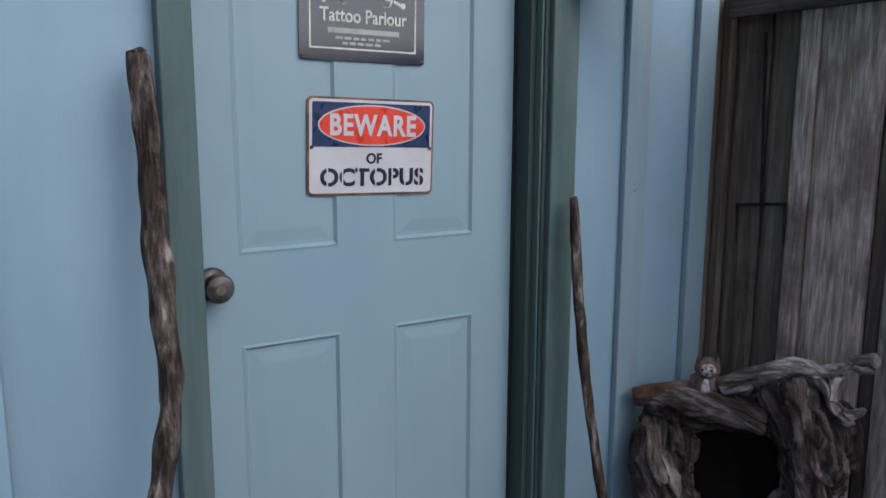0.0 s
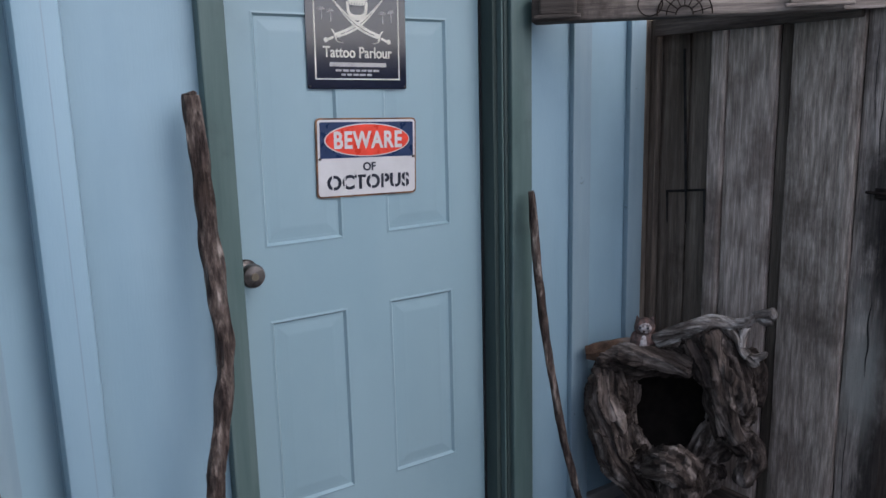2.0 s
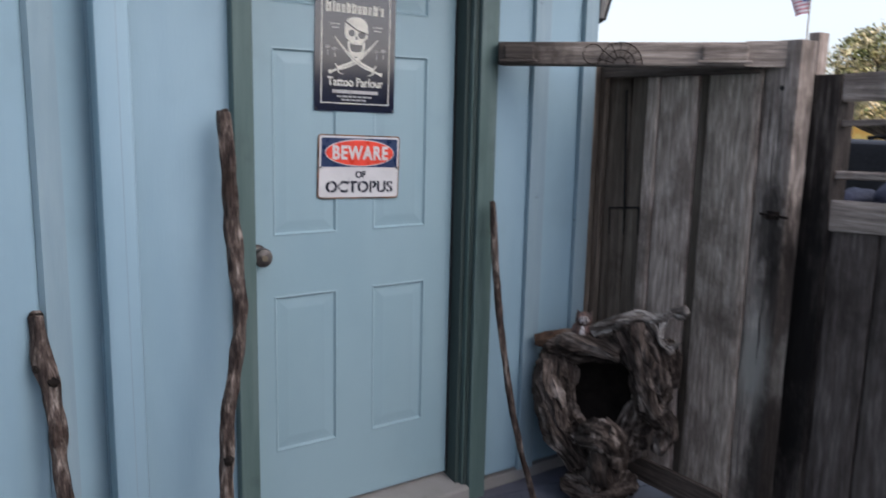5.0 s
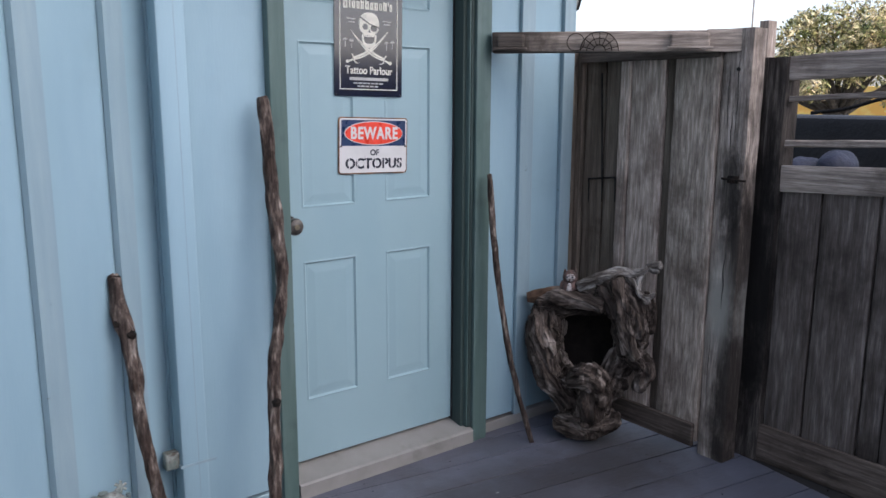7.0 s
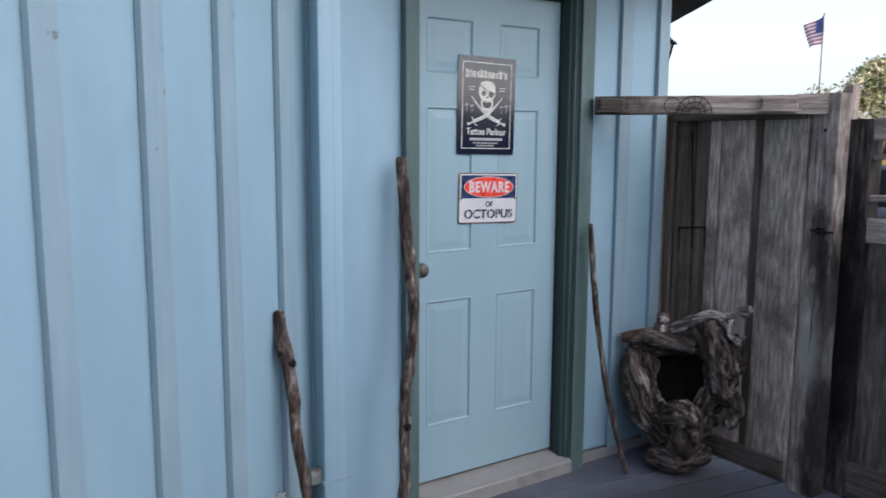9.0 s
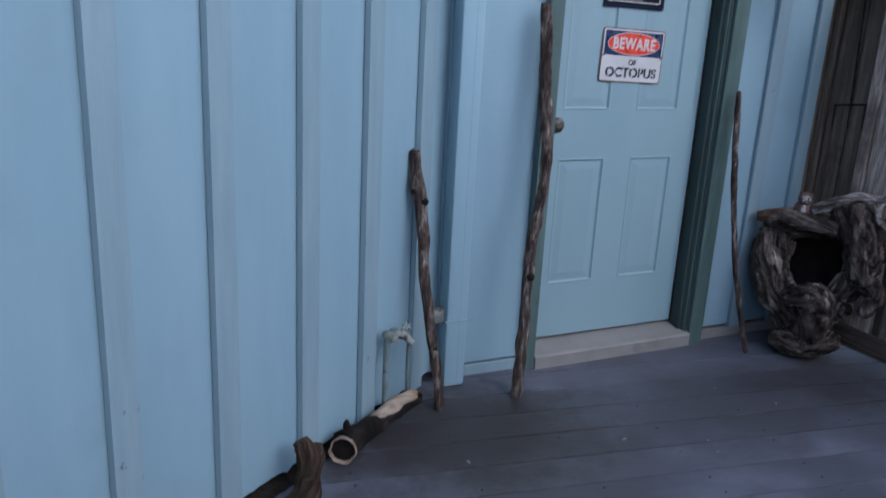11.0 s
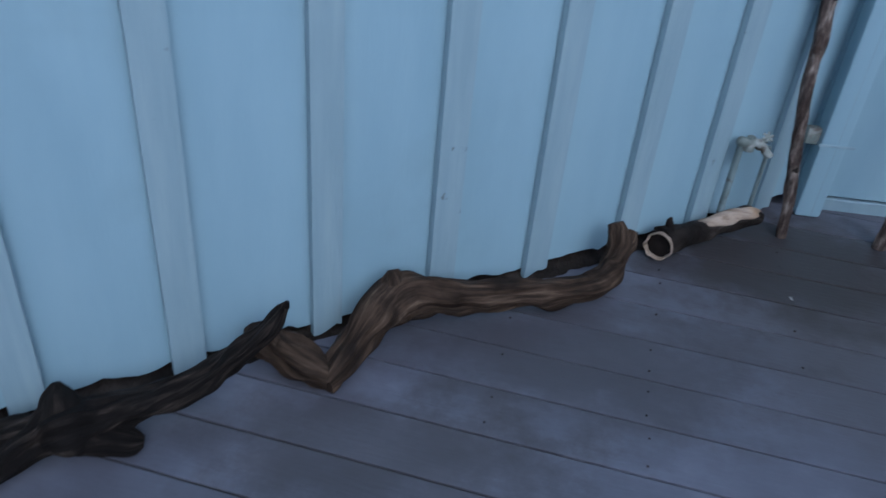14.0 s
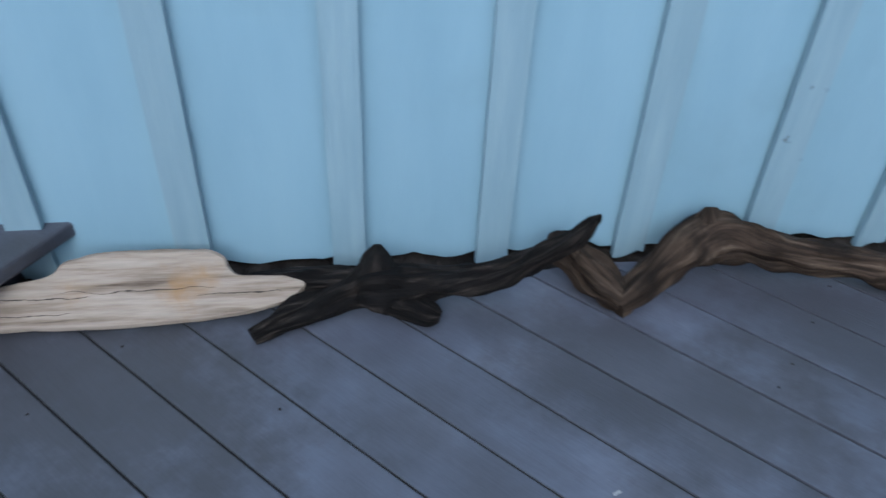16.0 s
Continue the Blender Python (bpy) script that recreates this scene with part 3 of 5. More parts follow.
part("head_casing", boxm(-0.434, 0.508, -0.103, WY, 2.10, 2.19, bevel=0.004), GREEN, frame_ob)
part("jamb", boxm(-0.42, -0.378, WY + 0.001, 0.06, 0.055, 2.12), GREEN, frame_ob)
# right jamb takes the darkened green, its shade put into the colour
part("jamb", boxm(0.398, 0.477, WY + 0.001, 0.06, 0.055, 2.12), SHADEDGREEN, frame_ob)
# black strip added to stand for the dark gap beside the door
part("weatherstrip", boxm(0.3925, 0.3978, -0.006, 0.02, 0.09, 2.066), GAPBLACK, frame_ob, "black strip painting in the dark gap at the door edge")
part("stop_bead", boxm(0.420, 0.4325, -0.084, WY + 0.003, 0.062, 2.10, bevel=0.003), SHADEDGREEN, frame_ob)
part("edge_bead", boxm(0.4135, 0.4195, -0.080, WY + 0.003, 0.062, 2.10, bevel=0.002), GREEN, frame_ob)
part("head_jamb", boxm(-0.378, 0.398, WY + 0.003, 0.06, 2.068, 2.12), GREEN, frame_ob)
bm = bmesh.new()
prof = [(-0.105, 0.0), (-0.105, 0.052), (-0.098, 0.058), (0.055, 0.086), (0.055, 0.0)]
ends = [[bm.verts.new((x, y, z)) for y, z in prof] for x in (-0.373, 0.432)]
for k in range(5):
    bm.faces.new((ends[0][k], ends[1][k], ends[1][(k + 1) % 5], ends[0][(k + 1) % 5]))
bm.faces.new(ends[0])
bm.faces.new(ends[1][::-1])
solo("door_sill", bm, SILL, "worn off-white painted door sill", "door sill", "structure")

door = thing("door_1", (0, 0, 0.09), "closed pale blue six-panel door", "door", kind="structure")
XB = [-0.392, -0.28, -0.062, 0.072, 0.282, 0.392]
ZB = [0.093, 0.325, 0.845, 1.038, 1.612, 1.742, 1.95, 2.064]
bm = bmesh.new()
for i in range(5):
    for j in range(7):
        if i in (1, 3) and j in (1, 3, 5):
            continue
        vs = [bm.verts.new((x, 0, z)) for x, z in ((XB[i], ZB[j]), (XB[i + 1], ZB[j]), (XB[i + 1], ZB[j + 1]), (XB[i], ZB[j + 1]))]
        bm.faces.new(vs)
bmesh.ops.remove_doubles(bm, verts=bm.verts, dist=1e-5)
g = bmesh.ops.extrude_face_region(bm, geom=list(bm.faces))
bmesh.ops.translate(bm, verts=[e for e in g["geom"] if isinstance(e, bmesh.types.BMVert)], vec=(0, 0.042, 0))
part("leaf", bm, DOORPAINT, door)
for i in (1, 3):
    for j in (1, 3, 5):
        bm = bmesh.new()
        x0, x1, z0, z1 = XB[i], XB[i + 1], ZB[j], ZB[j + 1]
        loops = []
        for ins, y in ((-0.001, 0.012), (-0.001, -0.001), (0.004, -0.0022), (0.010, 0.0058), (0.018, 0.0056), (0.043, 0.0026), (0.047, 0.0024)):
            loops.append([bm.verts.new((x, y, z)) for x, z in ((x0 + ins, z0 + ins), (x1 - ins, z0 + ins), (x1 - ins, z1 - ins), (x0 + ins, z1 - ins))])
        for a, b in zip(loops, loops[1:]):
            for k in range(4):
                bm.faces.new((a[k], a[(k + 1) % 4], b[(k + 1) % 4], b[k]))
        bm.faces.new(loops[-1])
        part("panel", bm, DOORPAINT, door)
bm = bmesh.new()
prof = [(0.0, 0.032), (-0.006, 0.033), (-0.012, 0.028), (-0.016, 0.014), (-0.030, 0.012), (-0.036, 0.022), (-0.046, 0.029), (-0.060, 0.030), (-0.068, 0.026), (-0.070, 0.014), (-0.071, 0.0)]
rings = [[bm.verts.new((-0.338 + r * math.cos(2 * math.pi * k / 28), y, 0.985 + r * math.sin(2 * math.pi * k / 28))) for k in range(28)] for y, r in prof[:-1]]
tip = bm.verts.new((-0.338, -0.071, 0.985))
for a, b in zip(rings, rings[1:]):
    for k in range(28):
        bm.faces.new((a[k], a[(k + 1) % 28], b[(k + 1) % 28], b[k]))
for k in range(28):
    bm.faces.new((rings[-1][k], rings[-1][(k + 1) % 28], tip))
knob = part("knob", bm, BRONZE, door, "round aged bronze door knob", True)
bm = bmesh.new()
rod(bm, (-0.338, -0.0705, 0.985), (-0.338, -0.0745, 0.985), 0.0095, n=18)
box(bm, -0.3392, -0.3368, -0.0752, -0.0744, 0.979, 0.991)
part("keyhole", bm, plain("knob_brass", (0.30, 0.26, 0.19), 0.35, 0.8), knob)

# ---- signs on the door ----
SX = 0.013
sign = thing("warning_sign", (SX, -0.004, 1.15), "rusty-edged red, white and navy tin warning sign screwed to the door", "sign")
part("plate", (lambda b: (outline(b, round_rect(-0.137, 0.163, 1.146, 1.352, 0.012), -0.0035, 0.003), b)[1])(bmesh.new()), TINRUST, sign, "rust-brown rolled tin edge")
part("white_field", (lambda b: (outline(b, round_rect(-0.1325, 0.1585, 1.1505, 1.3475, 0.009), -0.0045, 0.001), b)[1])(bmesh.new()), TINWHITE, sign)
part("navy_field", (lambda b: (outline(b, round_rect(-0.1265, 0.1525, 1.2485, 1.3415, 0.004), -0.0053, 0.0008), b)[1])(bmesh.new()), TINNAVY, sign)
part("oval_border", (lambda b: (outline(b, oval(0.013, 1.2945, 0.1275, 0.0435), -0.0061, 0.0008), b)[1])(bmesh.new()), TINWHITE, sign)
badge = part("red_oval", (lambda b: (outline(b, oval(0.013, 1.2945, 0.1245, 0.0405), -0.0069, 0.0008), b)[1])(bmesh.new()), TINRED, sign)
part("lettering", lettering("BEWARE", -0.088, 0.116, 1.272, 1.318, -0.0072, 0.032, 1.12), TINWHITE, badge, "white capital letters")
part("lettering", lettering("OF", -0.003, 0.035, 1.213, 1.236, -0.0048, 0.03), TININK, sign, "dark capital letters")
part("lettering", lettering("OCTOPUS", -0.109, 0.139, 1.165, 1.204, -0.0048, 0.034, 1.06), TININK, sign, "dark stencil capital letters")
for x in (-0.093, -0.058, -0.0215, 0.02, 0.06, 0.092, 0.127):
    part("stencil_gap", boxm(x - 0.0016, x + 0.0016, -0.0062, -0.0055, 1.163, 1.206), TINWHITE, sign)
for x in (-0.1275, 0.1535):
    bm = bmesh.new()
    rod(bm, (x, -0.004, 1.247), (x, -0.0085, 1.247), 0.0042, 0.003)
    part("screw", bm, BRONZE, sign)

poster = thing("tin_poster", (0.003, -0.004, 1.43), "glossy black tin poster with cream skull and crossed swords", "poster")
part("plate", (lambda b: (outline(b, round_rect(-0.140, 0.148, 1.424, 1.812, 0.005), -0.004, 0.003), b)[1])(bmesh.new()), POSTER, poster)
PX, PY = 0.004, -0.0049
bm = bmesh.new()
for x0, x1, z0, z1 in ((-0.119, -0.1155, 1.447, 1.789), (0.1235, 0.127, 1.447, 1.789), (-0.1155, 0.1235, 1.447, 1.4505), (-0.1155, 0.1235, 1.7855, 1.789)):
    box(bm, x0, x1, PY, PY + 0.001, z0, z1)
part("border_line", bm, CREAM, poster)
part("lettering", lettering("Tattoo Parlour", -0.096, 0.104, 1.502, 1.530, PY, 0.016), CREAM, poster, "cream blackletter-style words")
bm = bmesh.new()
box(bm, -0.078, 0.086, PY, PY + 0.001, 1.480, 1.4905)
part("tagline_bar", bm, CREAMDIM, poster)
bm = bmesh.new()
for z, w in ((1.4675, 0.066), (1.457, 0.050)):
    x = PX - w
    while x < PX + w - 0.008:
        d = 0.010 + 0.008 * random.random()
        box(bm, x, x + d, PY, PY + 0.001, z, z + 0.0055)
        x += d + 0.004
part("small_print_bars", bm, CREAMDIM, poster)
x = -0.104
for k, (w, up, dn) in enumerate(((0.021, 6, 2), (0.008, 6, 0), (0.017, 0, 0), (0.014, 0, 0), (0.016, 6, 0), (0.018, 6, 0), (0.015, 0, 0), (0.017, 0, 0), (0.015, 0, 0), (0.017, 6, 0), (0.004, 6, -18), (0.012, 0, 0))):
    bm = bmesh.new()
    for e in range(2 if w > 0.01 else 1):
        u = x + e * (w * 0.52)
        box(bm, u, u + (w * 0.36 if w > 0.01 else w * 0.8), PY, PY + 0.001, 1.728 - 0.001 * dn, 1.753 + 0.001 * up * (1 if e == 0 else 0.5))
    if w > 0.01:
        box(bm, x, x + w * 0.85, PY - 0.0004, PY + 0.0006, 1.728, 1.7325)
        box(bm, x, x + w * 0.85, PY - 0.0004, PY + 0.0006, 1.7485, 1.753)
    part("heading_bar", bm, CREAM, poster)
    x += w + 0.003
# the skull: cranium with cheekbones, a separate jaw, an eye patch on a band
bm = bmesh.new()
outline(bm, [(PX + a, z) for a, z in spline([(-0.042, 1.676), (-0.038, 1.700), (-0.022, 1.714), (0.002, 1.718), (0.024, 1.713), (0.039, 1.698), (0.042, 1.674), (0.040, 1.658), (0.034, 1.650), (0.024, 1.643),
                                             (0.021, 1.635), (0.010, 1.633), (-0.010, 1.633), (-0.021, 1.635), (-0.024, 1.643), (-0.034, 1.650), (-0.041, 1.660)], 4)], PY, 0.001)
skull = part("skull_emblem", bm, CREAM, poster)
bm = bmesh.new()
outline(bm, [(PX + a, z) for a, z in spline([(-0.031, 1.642), (-0.024, 1.640), (-0.021, 1.620), (-0.012, 1.611), (0.012, 1.611), (0.021, 1.620), (0.024, 1.640), (0.031, 1.642), (0.029, 1.618), (0.018, 1.600), (0.0, 1.596), (-0.018, 1.600), (-0.029, 1.618)], 4)], PY, 0.001)
part("jaw_emblem", bm, CREAM, poster)
bm = bmesh.new()
outline(bm, oval(PX - 0.017, 1.668, 0.0115, 0.0105, 20), PY - 0.0008, 0.0004)
outline(bm, oval(PX + 0.019, 1.664, 0.0135, 0.0115, 20), PY - 0.0008, 0.0004)
outline(bm, [(PX - 0.006, 1.649), (PX + 0.006, 1.649), (PX + 0.001, 1.661)], PY - 0.0008, 0.0004)
outline(bm, [(PX - 0.040, 1.699), (PX - 0.038, 1.703), (PX + 0.0, 1.681), (PX + 0.042, 1.669), (PX + 0.042, 1.665), (PX - 0.002, 1.677)], PY - 0.0008, 0.0004)
for k in range(-2, 3):
    box(bm, PX + k * 0.0075 - 0.0007, PX + k * 0.0075 + 0.0007, PY - 0.0008, PY - 0.0004, 1.629, 1.640)
part("emblem_hollows", bm, POSTER, skull)
for sgn in (-1, 1):
    bm = bmesh.new()
    top, low = [], []
    for k in range(15):
        u = k / 14
        x = PX + sgn * (-0.079 + 0.140 * u)
        z = 1.655 - 0.098 * u - 0.017 * math.sin(u * math.pi)
        w = 0.0008 + 0.0085 * min(u * 1.6, 1) * (1 - 0.25 * u)
        top.append((x + sgn * w * 0.5, z + w * 0.8))
        low.append((x - sgn * w * 0.5, z - w * 0.8))
    outline(bm, top + low[::-1], PY - 0.0002 * (2 + sgn), 0.0008)
    # curved guard, grip and pommel
    guard = spline([(0.076, 1.572), (0.068, 1.560), (0.064, 1.546), (0.056, 1.540), (0.047, 1.541)], 4)
    outline(bm, [(PX + sgn * a, z) for a, z in guard] + [(PX + sgn * (a - 0.006), z - 0.001) for a, z in guard[::-1]], PY - 0.0004, 0.0006)
    outline(bm, [(PX + sgn * 0.070, 1.556), (PX + sgn * 0.088, 1.548), (PX + sgn * 0.086, 1.542), (PX + sgn * 0.068, 1.550)], PY - 0.0003, 0.0006)
    outline(bm, oval(PX + sgn * 0.091, 1.545, 0.006, 0.0065, 12), PY - 0.0004, 0.0006)
    sword = part("sword_emblem", bm, CREAM, poster)
    bm = bmesh.new()
    line = [(PX + sgn * (-0.079 + 0.140 * u), 1.655 - 0.098 * u - 0.017 * math.sin(u * math.pi)) for u in [0.25 + 0.06 * k for k in range(12)]]
    outline(bm, line + [(x, z - 0.0018) for x, z in line[::-1]], PY - 0.0002 * (2 + sgn) - 0.0002, 0.0004)
    part("blade_line", bm, POSTER, sword)
    for dx, dz in ((0.0, 0.0), (0.025, 0.004)):
        bm = bmesh.new()
        for a in range(5):
            t = radians(18 + 36 * a)
            outline(bm, [(PX + sgn * (0.075 + dx), 1.613 + dz), (PX + sgn * (0.075 + dx) + 0.011 * math.cos(t), 1.613 + dz + 0.009 * math.sin(t)),
                         (PX + sgn * (0.075 + dx) + 0.011 * math.cos(t + 0.4), 1.613 + dz + 0.009 * math.sin(t + 0.4))], PY - 0.0002, 0.0006)
        box(bm, PX + sgn * (0.075 + dx) - 0.001, PX + sgn * (0.075 + dx) + 0.001, PY, PY + 0.0006, 1.590 + dz, 1.613 + dz)
        part("small_palm_emblem", bm, CREAMDIM, poster)
    for k in range(2):
        part("small_print_bar", boxm(PX + sgn * 0.076 - 0.018 + 0.004 * k, PX + sgn * 0.076 + 0.018 - 0.004 * k, PY, PY + 0.0006, 1.690 - 0.011 * k, 1.6935 - 0.011 * k), CREAMDIM, poster)
for x, z in ((-0.134, 1.43), (0.142, 1.43), (-0.134, 1.806), (0.142, 1.806)):
    bm = bmesh.new()
    rod(bm, (x, -0.004, z), (x, -0.0075, z), 0.0035, 0.0025)
    part("screw", bm, BRONZE, poster)

# both plates hang a little crooked
sign.rotation_euler = (0, radians(1.6), 0)
sign.location += Vector((0.004, 0, -0.001))
poster.rotation_euler = (0, radians(0.9), 0)
poster.location += Vector((-0.002, 0, 0.002))

# ---- downspout and tap at the corner ----
spout = thing("downspout", (-0.755, -0.10, 0.0), "blue painted rectangular downspout with a strap in the wall corner", "downspout")
part("pipe", boxm(-0.800, -0.712, -0.142, -0.064, 0.005, 2.30, bevel=0.012), BLUE, spout, smooth=True)
bm = bmesh.new()
box(bm, -0.803, -0.690, -0.1445, -0.1425, 0.268, 0.276)
box(bm, -0.806, -0.803, -0.1445, -0.064, 0.268, 0.276)
part("strap", bm, BATTEN, spout)
part("seam", boxm(-0.7475, -0.7455, -0.1425, -0.1418, 0.005, 2.28), BATTEN, spout)
part("bracket_block", boxm(-0.845, -0.801, -0.125, -0.09, 0.262, 0.318, bevel=0.005), WHITEMETAL, spout, "chipped white block behind the strap")

tap = thing("garden_tap", (-1.09, -0.30, 0.0), "chalky white painted garden tap on a standpipe at the wall", "tap")
bm = bmesh.new()
rod(bm, (-1.105, -0.318, 0.0), (-1.105, -0.318, 0.325), 0.011)
part("standpipe", bm, PIPE, tap, smooth=True)
bm = bmesh.new()
ball(bm, (-1.105, -0.318, 0.328), 0.017, 14, 10)
rod(bm, (-1.112, -0.322, 0.33), (-1.045, -0.300, 0.322), 0.014)
rod(bm, (-1.078, -0.310, 0.30), (-1.078, -0.310, 0.345), 0.018, 0.013)
ball(bm, (-1.045, -0.302, 0.318), 0.018, 14, 10)
rod(bm, (-1.040, -0.306, 0.320), (-1.012, -0.318, 0.288), 0.012, 0.014)
valve = part("valve_body", bm, WHITEMETAL, tap, smooth=True)
bm = bmesh.new()
rod(bm, (-1.045, -0.302, 0.33), (-1.028, -0.300, 0.344), 0.006)
for a in range(3):
    t = radians(60 * a + 20)
    rod(bm, (-1.028 - 0.017 * math.cos(t), -0.300 - 0.012 * math.sin(t), 0.344 - 0.013 * math.sin(t)), (-1.028 + 0.017 * math.cos(t), -0.300 + 0.012 * math.sin(t), 0.344 + 0.013 * math.sin(t)), 0.0042)
part("handle", bm, WHITEMETAL, valve, smooth=True)
bm = bmesh.new()
rod(bm, (-1.000, -0.262, 0.02), (-1.000, -0.262, 0.30), 0.007)
part("riser", bm, PIPE, tap, smooth=True)

# ---- the gate in the corner ----
GX = 1.08
gate = thing("wooden_gate", (GX, -0.4, 0.03), "closed weathered grey plank gate with a bottom rail", "gate")
for y0, y1, x, m in ((-0.062, -0.176, GX + 0.012, DARKWOOD), (-0.176, -0.262, GX + 0.013, DARKWOOD), (-0.262, -0.322, GX - 0.002, GREYWOOD), (-0.322, -0.490, GX + 0.003, GREYWOOD),
                     (-0.490, -0.532, GX + 0.014, DARKWOOD), (-0.532, -0.735, GX, PALEGREY)):
    part("plank", split_board(x, x + 0.022, y1 + 0.0028, y0 - 0.0028, 0.05, 1.60, seed=y0 * 31), m, gate)
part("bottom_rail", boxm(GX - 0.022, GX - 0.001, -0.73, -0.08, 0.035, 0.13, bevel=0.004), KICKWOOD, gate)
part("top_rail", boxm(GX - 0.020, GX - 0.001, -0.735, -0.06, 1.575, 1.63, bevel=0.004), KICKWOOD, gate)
# hidden sheet added to stop light coming through the plank gaps
part("backing", boxm(GX + 0.036, GX + 0.044, -0.735, -0.06, 0.05, 1.60), DARKWOOD, gate)
part("hinge_stile", boxm(GX - 0.006, GX + 0.03, -0.060, -0.031, 0.03, 1.63, bevel=0.004), DARKWOOD, gate)
solo("gate_jamb", boxm(0.9995, 1.13, -0.030, 0.05, 0.0, 1.64, bevel=0.003), DARKWOOD, "dark weathered post at the house corner", "post", base=(1.08, 0, 0))

PG = GX + 0.03
post = thing("gate_post", (1.11, -0.79, 0.0), "cracked weathered grey gate post with an iron latch", "post")
board = part("post_board", split_board(PG - 0.018, PG + 0.07, -0.852, -0.736, 0.0, 1.676, seed=4.7, rag=0.004), POSTWOOD, post)
for cy, z0, z1, w in ((-0.801, 0.62, 0.86, 0.0045), (-0.790, 1.19, 1.40, 0.003), (-0.806, 1.28, 1.62, 0.0022), (-0.770, 1.30, 1.55, 0.0018), (-0.808, 0.90, 1.12, 0.002), (-0.765, 0.15, 0.5, 0.002)):
    bm = bmesh.new()
    edge = [[], []]
    for k in range(13):
        u = k / 12
        c = cy + 0.006 * noise.noise(Vector((u * 4, cy * 70, 0)))
        d = w * math.sin(math.pi * u) * 0.5 + 0.0002
        for e, sg in ((0, -1), (1, 1)):
            edge[e].append(bm.verts.new((PG - 0.0186, c + sg * d, z0 + (z1 - z0) * u)))
    for k in range(12):
        bm.faces.new((edge[0][k], edge[1][k], edge[1][k + 1], edge[0][k + 1]))
    part("crack", bm, VOID, board)
bm = bmesh.new()
rod(bm, (PG - 0.022, -0.803, 1.53), (PG - 0.017, -0.803, 1.53), 0.007)
part("bolt_hole", bm, VOID, board)
bm = bmesh.new()
box(bm, PG - 0.024, PG - 0.014, -0.835, -0.790, 1.112, 1.140, bevel=0.003)
rod(bm, (PG - 0.028, -0.77, 1.128), (PG - 0.024, -0.868, 1.124), 0.0042)
part("latch", bm, RUST, post, "blackened rusty iron slide latch")

# fork-shaped iron handle on the gate
fork = thing("iron_fork", (GX, -0.19, 0.98), "slim black iron three-tined fork hung on the gate", "garden fork")
bm = bmesh.new()
rod(bm, (GX - 0.008, -0.172, 1.53), (GX - 0.008, -0.196, 1.085), 0.0045)
part("shaft", bm, IRON, fork)
bm = bmesh.new()
rod(bm, (GX - 0.008, -0.120, 1.075), (GX - 0.008, -0.268, 1.092), 0.004)
part("crossbar", bm, IRON, fork)
for y, z in ((-0.120, 1.076), (-0.196, 1.085), (-0.268, 1.092)):
    bm = bmesh.new()
    rod(bm, (GX - 0.008, y, z + 0.003), (GX - 0.008, y - 0.003, z - 0.105), 0.0042, 0.002)
    part("tine", bm, IRON, fork)

# beam across the corner
d = Vector((1.06 - 0.48, -0.765 + 0.13, 0))
BM = Matrix.Translation((0.48, -0.13, 1.594)) @ Matrix.Rotation(math.atan2(d.y, d.x), 4, "Z")
BL = d.length + 0.10
beam = thing("corner_beam", (0.78, -0.45, 1.594), "weathered grey beam bridging house wall and gate post", "beam")
part("timber", boxm(0.0, BL, 0.0, 0.075, 0.0, 0.076, bevel=0.005, m=BM), BEAMWOOD, beam)
for a, b, m in ((0.022, 0.125, BEAMWOOD), (0.66, 0.80, BEAMWOOD)):
    bm = bmesh.new()
    box(bm, a, b, -0.020, -0.0005, 0.016, 0.066, bevel=0.008, m=BM)
    box(bm, a - 0.012, b + 0.012, -0.028, -0.0205, 0.008, 0.018, bevel=0.003, m=BM)
    part("block", bm, m, beam)
bm = bmesh.new()
box(bm, BL - 0.17, BL, -0.004, -0.0005, -0.001, 0.079, bevel=0.001, m=BM)
part("end_plate", bm, BEAMWOOD, beam)
wheel = thing("wire_half_wheel", (0.755, -0.43, 1.60), "thin rusty wire half wheel fixed on the beam", "ornament")
cc = 0.405
for r, nm in ((0.070, "rim"), (0.022, "hub")):
    bm = bmesh.new()
    pr = None
    for k in range(19):
        t = math.pi * k / 18
        q = BM @ Vector((cc + r * math.cos(t), -0.006, 0.004 + r * math.sin(t)))
        if pr:
            rod(bm, pr, q, 0.0018, n=6)
        pr = q
    part(nm, bm, RUST, wheel)
for r, c2 in ((0.046, cc), (0.032, cc - 0.088)):
    bm = bmesh.new()
    pr = None
    for k in range(25):
        t = math.pi * k / 24 * (1 if c2 == cc else 2)
        q = BM @ Vector((c2 + r * math.cos(t), -0.006, (0.004 if c2 == cc else 0.036) + r * math.sin(t)))
        if pr:
            rod(bm, pr, q, 0.0015, n=6)
        pr = q
    part("ring", bm, RUST, wheel)
for k in range(7):
    bm = bmesh.new()
    t = math.pi * (k + 0.5) / 7
    rod(bm, BM @ Vector((cc + 0.022 * math.cos(t), -0.006, 0.004 + 0.022 * math.sin(t))), BM @ Vector((cc + 0.07 * math.cos(t), -0.006, 0.004 + 0.07 * math.sin(t))), 0.0014, n=6)
    part("spoke", bm, RUST, wheel)

